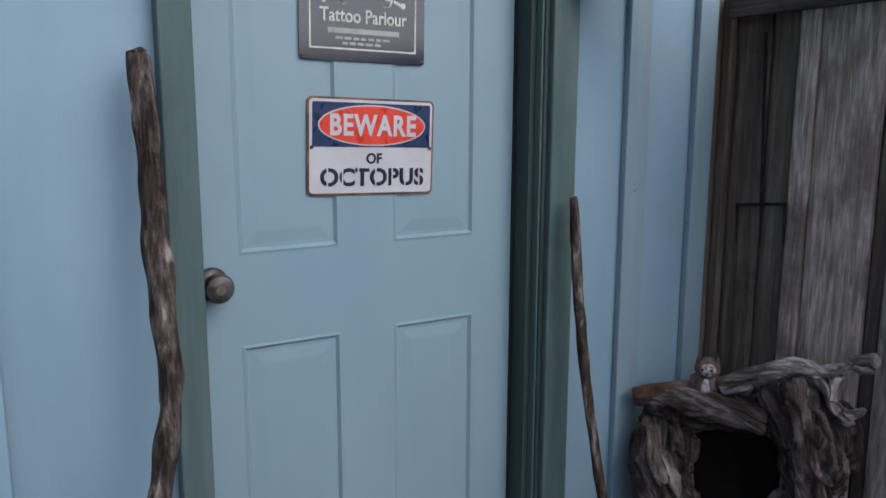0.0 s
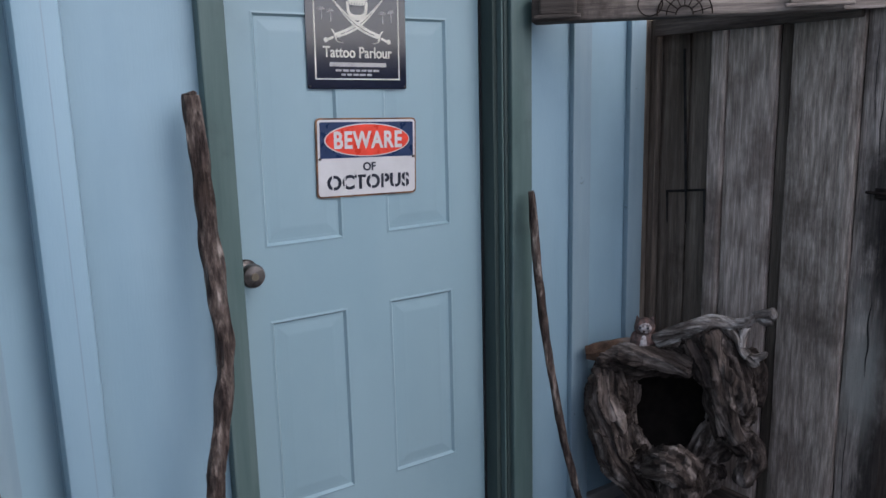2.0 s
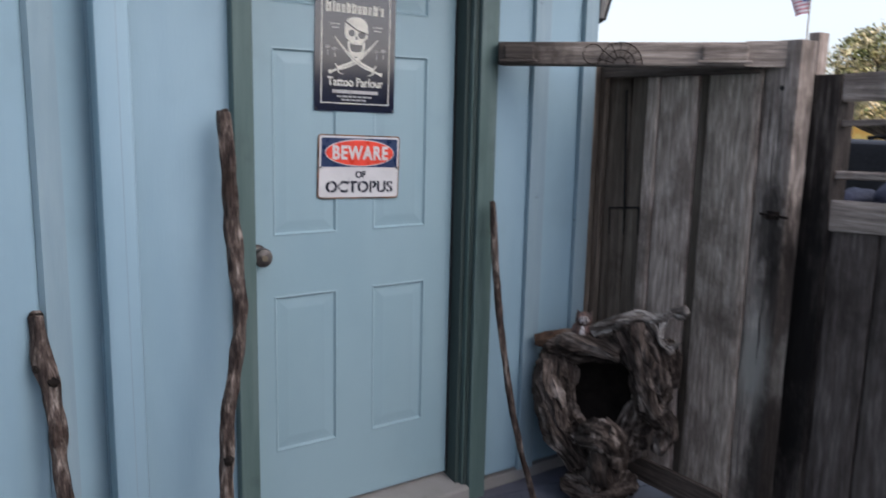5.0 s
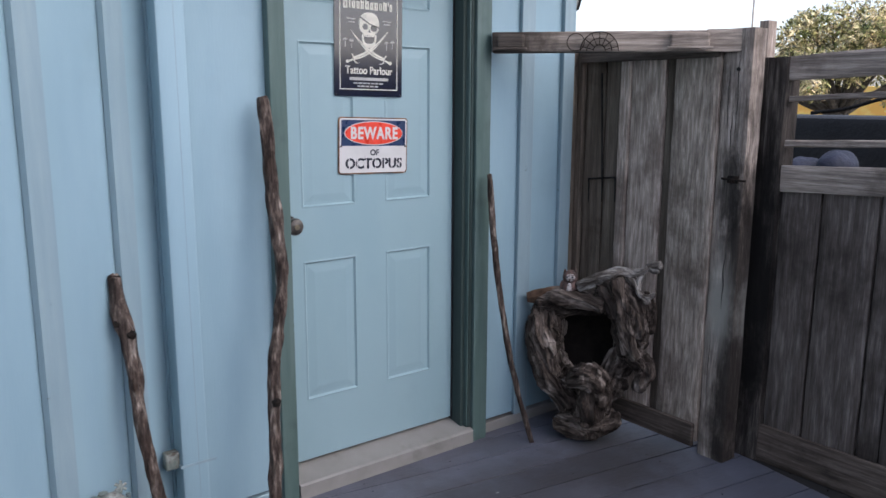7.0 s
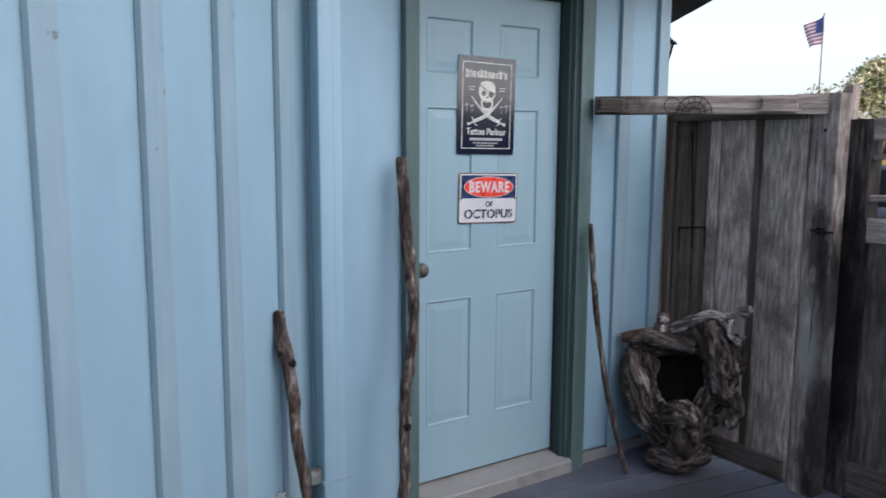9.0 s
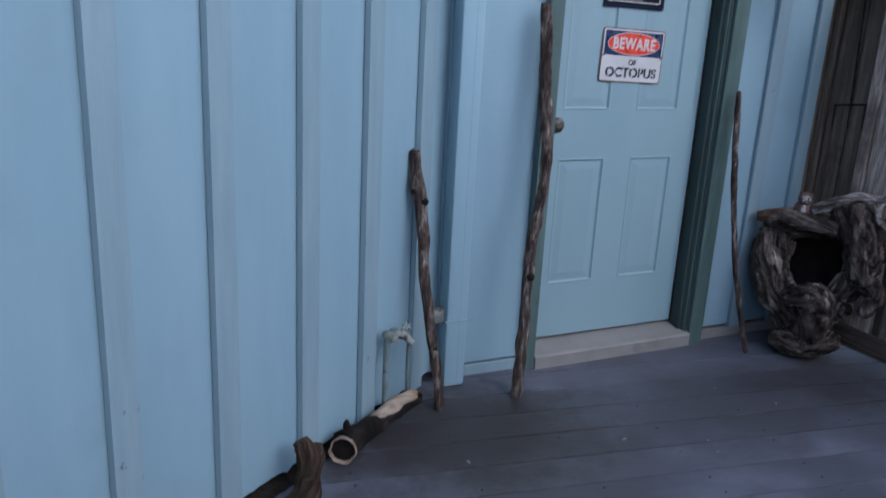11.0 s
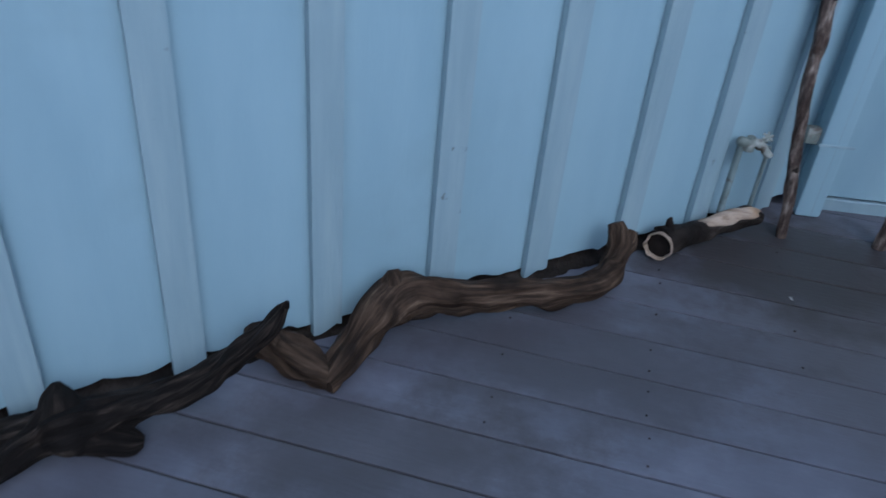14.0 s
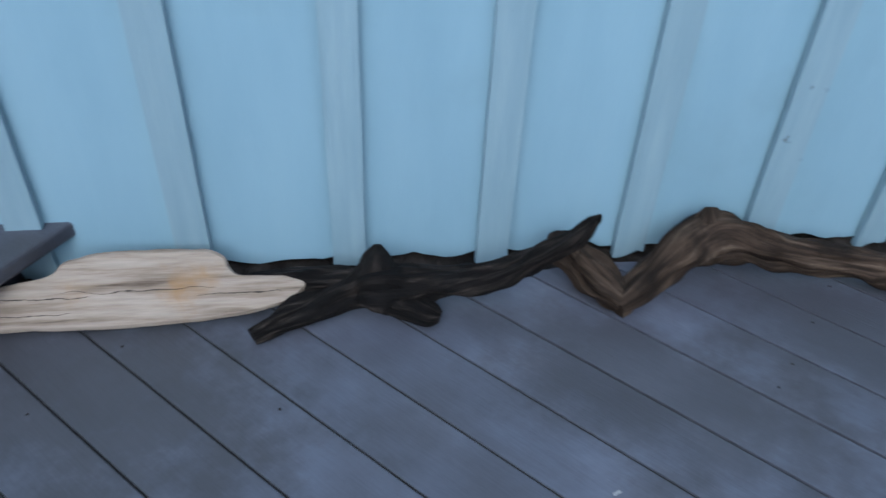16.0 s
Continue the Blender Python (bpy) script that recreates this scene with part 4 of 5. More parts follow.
# ---- fence beside the gate ----
FX = 1.25
fence = thing("fence", (FX, -2.5, 0.0), "dark weathered plank fence with an open slatted top", "fence")
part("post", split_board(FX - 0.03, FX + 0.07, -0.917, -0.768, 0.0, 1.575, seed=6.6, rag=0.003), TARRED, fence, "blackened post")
part("post", boxm(FX + 0.071, FX + 0.13, -0.775, -0.735, 0.0, 1.72, bevel=0.004), GREYWOOD, fence)
y = -0.918
k = 0
for w in (0.155, 0.203, 0.082, 0.17, 0.14, 0.19, 0.15, 0.2, 0.12, 0.18, 0.16, 0.2, 0.14, 0.19, 0.17, 0.15, 0.2, 0.16, 0.18, 0.2, 0.15, 0.17, 0.19, 0.2, 0.16):
    part("plank", split_board(FX + 0.001 + 0.005 * (k % 3), FX + 0.026, y - w + 0.0045, y - 0.0045, 0.05, 1.12, seed=k * 3.3), FENCEWOOD, fence)
    y -= w
    k += 1
FE = y


def rising(bm):
    """The rails climb a little away from the gate."""
    for v in bm.verts:
        v.co.z -= 0.045 * (v.co.y + 0.91)
    return bm


# unseen sheet behind the planks, added to keep the seams dark
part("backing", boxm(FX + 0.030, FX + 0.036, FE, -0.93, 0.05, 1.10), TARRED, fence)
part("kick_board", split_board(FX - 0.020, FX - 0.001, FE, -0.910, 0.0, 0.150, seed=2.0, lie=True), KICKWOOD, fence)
part("middle_rail", rising(split_board(FX - 0.012, FX + 0.000, FE, -0.910, 1.081, 1.179, seed=5.0, lie=True)), RAILWOOD, fence)
part("top_rail", rising(split_board(FX - 0.010, FX + 0.03, FE, -0.910, 1.489, 1.577, seed=8.0, lie=True)), RAILWOOD, fence)
for z0, z1 in ((1.246, 1.271), (1.414, 1.434)):
    part("slat", rising(split_board(FX + 0.0, FX + 0.02, FE, -0.910, z0, z1, seed=z0 * 9, lie=True)), RAILWOOD, fence)
for yy in (-2.4, -3.9):
    part("post", boxm(FX + 0.031, FX + 0.12, yy - 0.1, yy, 0.0, 1.56, bevel=0.004), DARKWOOD, fence)
# unseen; added so the glossy poster mirrors something dark low down
solo("fence_back", boxm(-9.0, 14.0, -6.06, -6.0, -0.2, 1.92), DARKWOOD, "plain dark fence closing the deck, unseen, added for the poster's reflection", "fence", "structure")

# ---- sticks leaning at the wall ----
def stick(name, pts, label, knots=(), n=16, seed=0.0):
    ob = thing(name, (pts[-1][0], pts[-1][1], 0.0), label, "stick", "driftwood sticks")
    bm = bmesh.new()
    x, y, z, r = pts[0]
    limb(bm, [(x, y, z + 0.006, r * 0.55)] + pts, 16, n, 0.2, 0.16, seed, 1.0, 14.0)
    shaft = part("shaft", bm, STICK, ob, smooth=True)
    for x, y, z, r in knots:
        bm = bmesh.new()
        out = bmesh.ops.create_icosphere(bm, subdivisions=3, radius=1.0)
        for v in out["verts"]:
            v.co = Vector((x, y, z)) + v.co * r * (1 + 0.35 * noise.noise(v.co * 2 + Vector((x * 50, 0, 0))))
        part("knot", bm, DARKDRIFT, shaft, smooth=True)
    return ob


stick("driftwood_stick", [(-0.474, -0.130, 1.410, 0.018), (-0.470, -0.138, 1.32, 0.0215), (-0.468, -0.150, 1.20, 0.0205), (-0.470, -0.17, 1.08, 0.021), (-0.468, -0.19, 0.97, 0.021),
                          (-0.463, -0.20, 0.87, 0.0205), (-0.478, -0.215, 0.76, 0.020), (-0.507, -0.225, 0.64, 0.0215), (-0.525, -0.24, 0.50, 0.020), (-0.535, -0.255, 0.34, 0.0195), (-0.548, -0.27, 0.17, 0.021), (-0.566, -0.288, 0.0, 0.022)],
      "tall crooked brown driftwood stick leaning beside the door", [(-0.487, -0.218, 0.735, 0.019), (-0.528, -0.262, 0.46, 0.014)], seed=1.7)
stick("driftwood_stick", [(-0.972, -0.182, 0.912, 0.019), (-0.970, -0.190, 0.855, 0.020), (-0.966, -0.200, 0.80, 0.024), (-0.954, -0.212, 0.73, 0.022), (-0.946, -0.228, 0.61, 0.0205), (-0.942, -0.25, 0.45, 0.019),
                          (-0.922, -0.265, 0.30, 0.0185), (-0.897, -0.278, 0.16, 0.018), (-0.880, -0.288, 0.0, 0.017)],
      "short knotty brown driftwood stick leaning at the wall corner", [(-0.950, -0.228, 0.755, 0.014), (-0.980, -0.210, 0.79, 0.012), (-0.910, -0.280, 0.24, 0.012)], seed=5.1)
stick("driftwood_stick", [(0.470, -0.140, 1.118, 0.010), (0.474, -0.148, 1.03, 0.0115), (0.476, -0.156, 0.94, 0.0125), (0.484, -0.168, 0.80, 0.012), (0.502, -0.185, 0.62, 0.0125), (0.530, -0.205, 0.42, 0.012), (0.570, -0.228, 0.22, 0.0115), (0.632, -0.252, 0.0, 0.0105)],
      "thin straight driftwood stick leaning against the door casing", n=12, seed=9.3)

# ---- the hollow root in the gate corner ----
from mathutils import kdtree

SO, SU, SW = Vector((0.845, -0.365, 0)), Vector((0.625, -0.78, 0)), Vector((0.78, 0.625, 0))


def at_root(cx, cy, w, r):
    u = (cx - 300) / 900
    q = SO + SU * (u * (0.84 if u > 0 else 1.0)) + SW * w + Vector((0, 0, (792 - cy) / 900))
    return (q.x, q.y, q.z, r / 900)


BODY = [
    [(120, 300, 0.08, 34), (126, 360, 0.07, 56), (126, 440, 0.05, 58), (150, 520, 0.02, 62), (205, 595, 0.0, 54), (248, 650, 0, 58)],
    [(108, 280, 0.07, 26), (180, 258, 0.04, 20), (260, 252, 0.02, 22), (345, 262, 0, 30)],
    [(335, 205, 0.04, 40), (405, 220, 0.01, 52), (462, 290, 0, 58), (480, 370, 0.02, 54), (462, 450, 0.04, 46), (408, 525, 0.06, 40), (350, 605, 0.04, 54)],
    [(395, 165, -0.03, 20), (425, 240, -0.04, 20), (448, 320, -0.045, 19), (475, 400, -0.035, 18), (503, 440, -0.03, 20)],
    [(368, 215, -0.02, 15), (418, 290, -0.03, 14), (446, 380, -0.03, 13), (462, 430, -0.03, 14)],
    [(500, 230, 0.02, 30), (528, 290, 0.01, 27), (536, 350, 0.02, 18)],
    [(480, 440, -0.01, 28), (525, 462, -0.03, 30), (540, 495, -0.03, 25), (515, 560, -0.03, 13)],
    [(240, 545, -0.05, 24), (300, 512, -0.085, 38), (352, 550, -0.06, 30)],
    [(330, 570, -0.02, 52), (318, 630, -0.01, 66), (300, 700, -0.01, 62)],
    [(190, 748, 0, 30), (250, 742, -0.02, 46), (320, 742, -0.03, 46), (390, 725, 0, 34), (412, 695, 0.02, 20)],
    [(390, 570, 0.06, 50), (445, 605, 0.06, 28)],
    [(120, 490, 0.10, 50), (190, 580, 0.10, 46), (260, 620, 0.10, 52)],
    [(130, 300, 0.09, 34), (260, 282, 0.09, 36), (390, 262, 0.08, 40)],
    [(300, 590, -0.075, 14), (308, 635, -0.085, 13), (312, 690, -0.08, 15)],
    [(98, 320, 0.02, 11), (108, 380, 0.0, 13), (130, 430, -0.01, 12)],
]
BRANCH = [
    [(245, 206, 0.03, 14), (318, 170, 0.01, 20), (392, 142, 0, 19), (440, 132, -0.01, 13), (478, 134, -0.02, 9), (510, 120, -0.03, 9), (535, 104, -0.03, 10)],
    [(530, 106, -0.03, 10), (556, 95, -0.035, 9), (574, 92, -0.04, 8), (582, 102, -0.045, 6)],
    [(535, 108, -0.03, 8), (556, 116, -0.035, 7), (574, 114, -0.04, 6)],
    [(446, 142, 0, 13), (480, 170, -0.02, 10), (494, 198, -0.03, 11), (520, 214, -0.03, 10), (550, 206, -0.04, 7), (566, 198, -0.04, 4)],
    [(502, 128, -0.02, 8), (497, 160, -0.02, 7), (495, 190, -0.03, 8)],
    [(512, 212, -0.03, 8), (532, 228, -0.035, 7), (540, 236, -0.035, 4)],
]


def strands(stroke, j):
    """Raised cords of grain that wind along a thick limb."""
    rows = spline(stroke, 3)
    made = []
    for k in range(6):
        line = []
        for i, (cx, cy, w, r) in enumerate(rows):
            a, b = rows[max(0, i - 1)], rows[min(len(rows) - 1, i + 1)]
            dx, dy = b[0] - a[0], b[1] - a[1]
            g = math.hypot(dx, dy) or 1.0
            t = math.pi * (k + 0.5) / 6 + 0.10 * i + 0.5 * math.sin(j * 2.1 + k) * i / len(rows)
            o = r * 0.93 * math.cos(t)
            line.append((cx - dy / g * o, cy + dx / g * o, w - r * 0.93 * math.sin(t) / 900, r * (0.15 + 0.05 * math.sin(k * 2.3 + i * 0.7))))
        made.append(line)
    return made


def fused(strokes, voxel, base_z, relief=1.0):
    """Limbs melted into one weathered mass with grooves and pits."""
    bm = bmesh.new()
    for i, s in enumerate(strokes):
        limb(bm, [at_root(*q) for q in s], 8, 16, 0.12, 0.06, i * 3.7)
        if max(q[3] for q in s) > 45:
            for line in strands(s, i):
                limb(bm, [at_root(*q) for q in line], 4, 8, 0.1, 0.05, i * 1.3)
    tmp = new("rough", mesh_of(bm, "rough"))
    fuse = tmp.modifiers.new("fuse", "REMESH")
    fuse.mode, fuse.voxel_size = "VOXEL", voxel
    bpy.context.view_layer.update()
    me = bpy.data.meshes.new_from_object(tmp.evaluated_get(bpy.context.evaluated_depsgraph_get()))
    bpy.data.objects.remove(tmp)
    bm = bmesh.new()
    bm.from_mesh(me)
    bpy.data.meshes.remove(me)
    bmesh.ops.smooth_vert(bm, verts=bm.verts, factor=0.4, use_axis_x=True, use_axis_y=True, use_axis_z=True)
    bm.normal_update()
    ways = []
    for st in strokes:
        line = [Vector(at_root(*q)[:3]) for q in spline(st, 8)]
        run = 0.7 * len(ways)
        for o, p, q in zip(line, line[1:], line[2:]):
            run += (p - o).length
            ways.append((p, (q - o).normalized(), run))
    tree_of = kdtree.KDTree(len(ways))
    for i, (p, d, run) in enumerate(ways):
        tree_of.insert(p, i)
    tree_of.balance()
    lay = bm.verts.layers.float_vector.new("grain")
    for v in bm.verts:
        c = v.co
        p, d, run = ways[tree_of.find(c)[1]]
        run += (c - p).dot(d)
        q = (c - p) - d * (c - p).dot(d) + Vector((0.10, 0.06, 0.08)) * run
        v[lay] = (c - p) - d * (c - p).dot(d) + Vector((0.16, 0.10, 0.13)) * run + c * 0.12
        cord = 1 - 2.2 * abs(noise.noise(q * 42))
        wisp = 1 - 2.2 * abs(noise.noise(q * 115 + Vector((3, 1, 7))))
        knob = noise.noise(c * 11 + Vector((5, 0, 2)))
        lump = noise.noise(c * 26)
        v.co = c + v.normal * (relief * (0.012 * knob + 0.006 * lump + 0.015 * cord) + 0.006 * relief * wisp)
    if base_z:
        low = min(v.co.z for v in bm.verts)
        for v in bm.verts:
            v.co.z -= low * max(0.0, 1 - v.co.z / 0.25)
    return bm


# near-black colour that puts the shade inside the hollows into the surface
HOLLOWDARK = surface("painted_hollow_dark", [(0.3, (0.006, 0.005, 0.0045)), (0.7, (0.014, 0.011, 0.009))], 14, rough=0.95, bump=0.6, vary=0, spec=0.1)
root = thing("hollow_driftwood_root", (0.845, -0.365, 0), "gnarled grey-brown hollow driftwood root standing in the corner", "driftwood")
part("body", fused(BODY, 0.0042, True), STUMP, root, smooth=True)
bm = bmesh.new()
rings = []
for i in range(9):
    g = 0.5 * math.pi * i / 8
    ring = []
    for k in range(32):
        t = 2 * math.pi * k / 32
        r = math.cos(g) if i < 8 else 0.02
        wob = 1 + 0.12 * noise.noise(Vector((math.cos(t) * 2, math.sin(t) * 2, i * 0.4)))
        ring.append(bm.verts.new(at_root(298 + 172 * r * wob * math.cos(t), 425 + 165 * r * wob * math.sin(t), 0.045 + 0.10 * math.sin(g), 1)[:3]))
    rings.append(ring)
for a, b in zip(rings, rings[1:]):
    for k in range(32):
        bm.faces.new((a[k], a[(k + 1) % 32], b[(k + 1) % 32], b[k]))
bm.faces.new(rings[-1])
part("rotted_hollow", bm, HOLLOWDARK, root, "inside of the hollow, its deep shade painted in black", True)
part("antler_branch", fused(BRANCH, 0.003, False, 0.42), STUMPPALE, root, "bleached grey antler-like branch", True)

bm = bmesh.new()
limb(bm, [at_root(*q) for q in ((50, 264, 0.06, 18), (80, 260, 0.065, 24), (120, 246, 0.07, 23), (165, 232, 0.08, 15), (190, 228, 0.09, 8))], 8, 14, 0.15, 0.1, 3.0)
solo("driftwood_chunk", bm, DRIFT, "small brown driftwood chunk lying on the hollow root", "driftwood", smooth=True, base=at_root(110, 260, 0.07, 1)[:3])

# owl figurine on the root
OWLRED = surface("owl_terracotta", [(0.3, (0.045, 0.03, 0.026)), (0.7, (0.15, 0.088, 0.072))], 40, rough=0.75, bump=0.4, vary=0)
OWLWHITE = surface("owl_white", [(0.25, (0.12, 0.10, 0.095)), (0.5, (0.36, 0.33, 0.32)), (0.75, (0.55, 0.52, 0.50))], 55, rough=0.8, bump=0.4, vary=0)
ox, oy, oz, _ = at_root(214, 246, 0.045, 1)
fwd = -SW
bm = bmesh.new()
ball(bm, (ox, oy, oz + 0.036), (0.034, 0.032, 0.042), 20, 14, 0)
ball(bm, (ox, oy, oz + 0.083), (0.034, 0.030, 0.029), 20, 14, 0)
for e in (-1, 1):
    rod(bm, Vector((ox, oy, oz + 0.098)) + SU * (0.020 * e), Vector((ox, oy, oz + 0.117)) + SU * (0.024 * e), 0.010, 0.001, 10, 0)
    ball(bm, Vector((ox, oy, oz + 0.088)) + fwd * 0.0335 + SU * (0.0115 * e), (0.0042, 0.0040, 0.0040), 10, 8, 2)
    ball(bm, Vector((ox, oy, oz + 0.036)) + SU * (0.028 * e) + fwd * 0.004, (0.014, 0.016, 0.032), 14, 10, 0)
ball(bm, Vector((ox, oy, oz + 0.084)) + fwd * 0.010, (0.0255, 0.0245, 0.0215), 16, 12, 1)
ball(bm, Vector((ox, oy, oz + 0.034)) + fwd * 0.016, (0.020, 0.018, 0.033), 14, 10, 1)
rod(bm, Vector((ox, oy, oz + 0.078)) + fwd * 0.032, Vector((ox, oy, oz + 0.068)) + fwd * 0.036, 0.004, 0.001, 8, 0)
solo("owl_figurine", bm, [OWLRED, OWLWHITE, TININK], "small terracotta owl figurine with a white breast", "figurine", smooth=True, base=(ox, oy, oz))

# ---- driftwood along the angled wall ----
def align(ob):
    """Turn the axes of a thing to run along the angled wall, its shape staying where it is, so that the grain follows it."""
    turn = LEFT.to_3x3().to_4x4()
    for o in (ob, *ob.children):
        o.data.transform(turn.inverted())
    ob.matrix_basis = Matrix.Translation(ob.location) @ turn


log = thing("driftwood_log", (-1.9, -0.95, 0), "long smooth brown twisted driftwood log lying along the wall", "driftwood", "driftwood along the wall")
bm = bmesh.new()
limb(bm, [(-2.165, -1.262, 0.034, 0.028), (-2.148, -1.222, 0.048, 0.042), (-2.115, -1.14, 0.075, 0.046), (-2.070, -1.055, 0.112, 0.052), (-2.025, -1.01, 0.125, 0.058), (-1.95, -0.975, 0.102, 0.048), (-1.87, -0.93, 0.080, 0.042),
          (-1.76, -0.875, 0.064, 0.039), (-1.62, -0.82, 0.054, 0.038), (-1.53, -0.765, 0.050, 0.040), (-1.475, -0.70, 0.062, 0.042), (-1.462, -0.655, 0.10, 0.034), (-1.468, -0.625, 0.145, 0.030), (-1.478, -0.612, 0.168, 0.022)], 14, 30, 0.26, 0.2, 2.2, 1.0, 7.0)
part("stem", bm, LOGWOOD, log, smooth=True)
bm = bmesh.new()
limb(bm, [(-2.145, -1.235, 0.044, 0.038), (-2.215, -1.215, 0.055, 0.044), (-2.285, -1.195, 0.070, 0.042), (-2.33, -1.190, 0.098, 0.034), (-2.34, -1.185, 0.122, 0.018)], 12, 26, 0.36, 0.2, 8.2)
part("foot", bm, LOGWOOD, log, smooth=True)
bm = bmesh.new()
limb(bm, [(-1.465, -0.665, 0.075, 0.028), (-1.435, -0.630, 0.11, 0.024), (-1.425, -0.605, 0.145, 0.017)], 10, 18, 0.2, 0.1, 6.0)
part("prong", bm, LOGWOOD, log, smooth=True)
bm = bmesh.new()
limb(bm, [(-2.045, -1.015, 0.13, 0.045), (-2.050, -1.000, 0.165, 0.030), (-2.055, -0.99, 0.182, 0.012)], 8, 18, 0.2, 0.1, 1.0)
part("knot", bm, LOGWOOD, log, smooth=True)

lying = thing("driftwood_root", (-2.6, -1.5, 0), "blackish forked driftwood root lying on the deck by the wall", "driftwood", "driftwood along the wall")
bm = bmesh.new()
limb(bm, [(-2.805, -1.735, 0.024, 0.018), (-2.775, -1.675, 0.034, 0.028), (-2.725, -1.60, 0.045, 0.030), (-2.675, -1.545, 0.060, 0.038), (-2.635, -1.515, 0.075, 0.060), (-2.585, -1.475, 0.070, 0.050), (-2.52, -1.425, 0.072, 0.036), (-2.45, -1.385, 0.090, 0.032),
          (-2.38, -1.345, 0.122, 0.027), (-2.32, -1.325, 0.170, 0.025), (-2.27, -1.310, 0.225, 0.019), (-2.240, -1.300, 0.272, 0.010), (-2.232, -1.297, 0.288, 0.004)], 12, 26, 0.36, 0.22, 4.4)
part("stem", bm, DARKLOG, lying, smooth=True)
bm = bmesh.new()
limb(bm, [(-2.62, -1.52, 0.065, 0.045), (-2.56, -1.50, 0.046, 0.038), (-2.51, -1.488, 0.034, 0.028), (-2.488, -1.482, 0.030, 0.012)], 10, 18, 0.25, 0.12, 7.7)
part("stub", bm, DARKLOG, lying, smooth=True)
bm = bmesh.new()
limb(bm, [(-2.64, -1.50, 0.09, 0.045), (-2.655, -1.475, 0.125, 0.030), (-2.66, -1.465, 0.145, 0.010)], 8, 18, 0.25, 0.12, 2.7)
part("knot", bm, DARKLOG, lying, smooth=True)
bm = bmesh.new()
limb(bm, [(-2.93, -1.655, 0.045, 0.014), (-2.84, -1.60, 0.060, 0.024), (-2.74, -1.545, 0.070, 0.030), (-2.66, -1.505, 0.075, 0.034)], 10, 16, 0.3, 0.15, 5.7)
part("side_branch", bm, DARKLOG, lying, smooth=True)

# hollow bone-pale piece by the tap
hollow = thing("hollow_driftwood_piece", (-1.16, -0.40, 0.0), "pale and dark hollow driftwood piece with a round open end", "driftwood", "driftwood along the wall")
bm = bmesh.new()
limb(bm, [(-1.308, -0.500, 0.054, 0.044), (-1.225, -0.440, 0.056, 0.036), (-1.165, -0.398, 0.056, 0.033), (-1.10, -0.352, 0.060, 0.033), (-1.035, -0.312, 0.062, 0.034), (-0.985, -0.285, 0.058, 0.030), (-0.962, -0.272, 0.055, 0.018)], 12, 20, 0.2, 0.12, 3.3)
limb(bm, [(-1.285, -0.475, 0.085, 0.020), (-1.290, -0.470, 0.112, 0.012), (-1.288, -0.465, 0.125, 0.004)], 8, 12, 0.2, 0.1, 3.0)
part("body", bm, DARKDRIFT, hollow, smooth=True)
bm = bmesh.new()
limb(bm, [(-1.185, -0.412, 0.070, 0.018), (-1.13, -0.378, 0.075, 0.026), (-1.06, -0.332, 0.080, 0.026), (-1.01, -0.306, 0.078, 0.024), (-0.972, -0.284, 0.072, 0.016)], 12, 18, 0.25, 0.1, 6.1)
part("bleached_ridge", bm, BLEACHED, hollow, "bleached bone-white wood", True)
ax = Vector((-0.45, -0.87, 0.12)).normalized()
e1 = ax.cross(Vector((0, 0, 1))).normalized()
e2 = e1.cross(ax)
cen = Vector((-1.318, -0.520, 0.052))
bm = bmesh.new()
rings = []
for a in range(36):
    t = 2 * math.pi * a / 36
    dirv = e1 * math.cos(t) + e2 * math.sin(t)
    wv = 1 + 0.12 * noise.noise(dirv * 2.3)
    rings.append([bm.verts.new(cen + dirv * (R * wv) + ax * h) for R, h in ((0.038, -0.03), (0.044, 0.0), (0.0425, 0.007), (0.0395, 0.006), (0.038, -0.004), (0.036, -0.035))])
for a in range(36):
    for k in range(5):
        bm.faces.new((rings[a][k], rings[(a + 1) % 36][k], rings[(a + 1) % 36][k + 1], rings[a][k + 1]))
rim = part("open_end", bm, BLEACHED, hollow, "thin cream rim round the dark hollow", True)
# near-black disc and ball paint in the dark of the two holes
bm = bmesh.new()
bm.faces.new([bm.verts.new(cen + (e1 * math.cos(2 * math.pi * a / 24) + e2 * math.sin(2 * math.pi * a / 24)) * 0.038 + ax * -0.010) for a in range(24)])
part("hollow", bm, HOLLOWDARK, rim)
bm = bmesh.new()
ball(bm, (-0.972, -0.298, 0.074), (0.016, 0.012, 0.013), 12, 8)
part("knot_hole", bm, HOLLOWDARK, hollow, smooth=True)

# bleached plank propped on the wall
bm = bmesh.new()
shape = [(3.285, 0.004), (3.04, 0.0), (2.90, 0.004), (2.74, 0.017), (2.655, 0.038), (2.612, 0.066), (2.612, 0.084), (2.66, 0.098), (2.745, 0.103), (2.772, 0.122), (2.785, 0.150), (2.83, 0.163),
         (2.95, 0.166), (3.05, 0.163), (3.115, 0.146), (3.145, 0.118), (3.22, 0.105), (3.27, 0.085), (3.30, 0.05)]
lo, hi = Vector((0, 0.178, 0.006)), Vector((0, 0.060, 0.112))
run = (hi - lo).normalized()
nrm = Vector((0, -run.z, run.y)) * -1.0
front = []
pts = spline([(a, b) for a, b in shape] + [shape[0]], 5)[:-1]
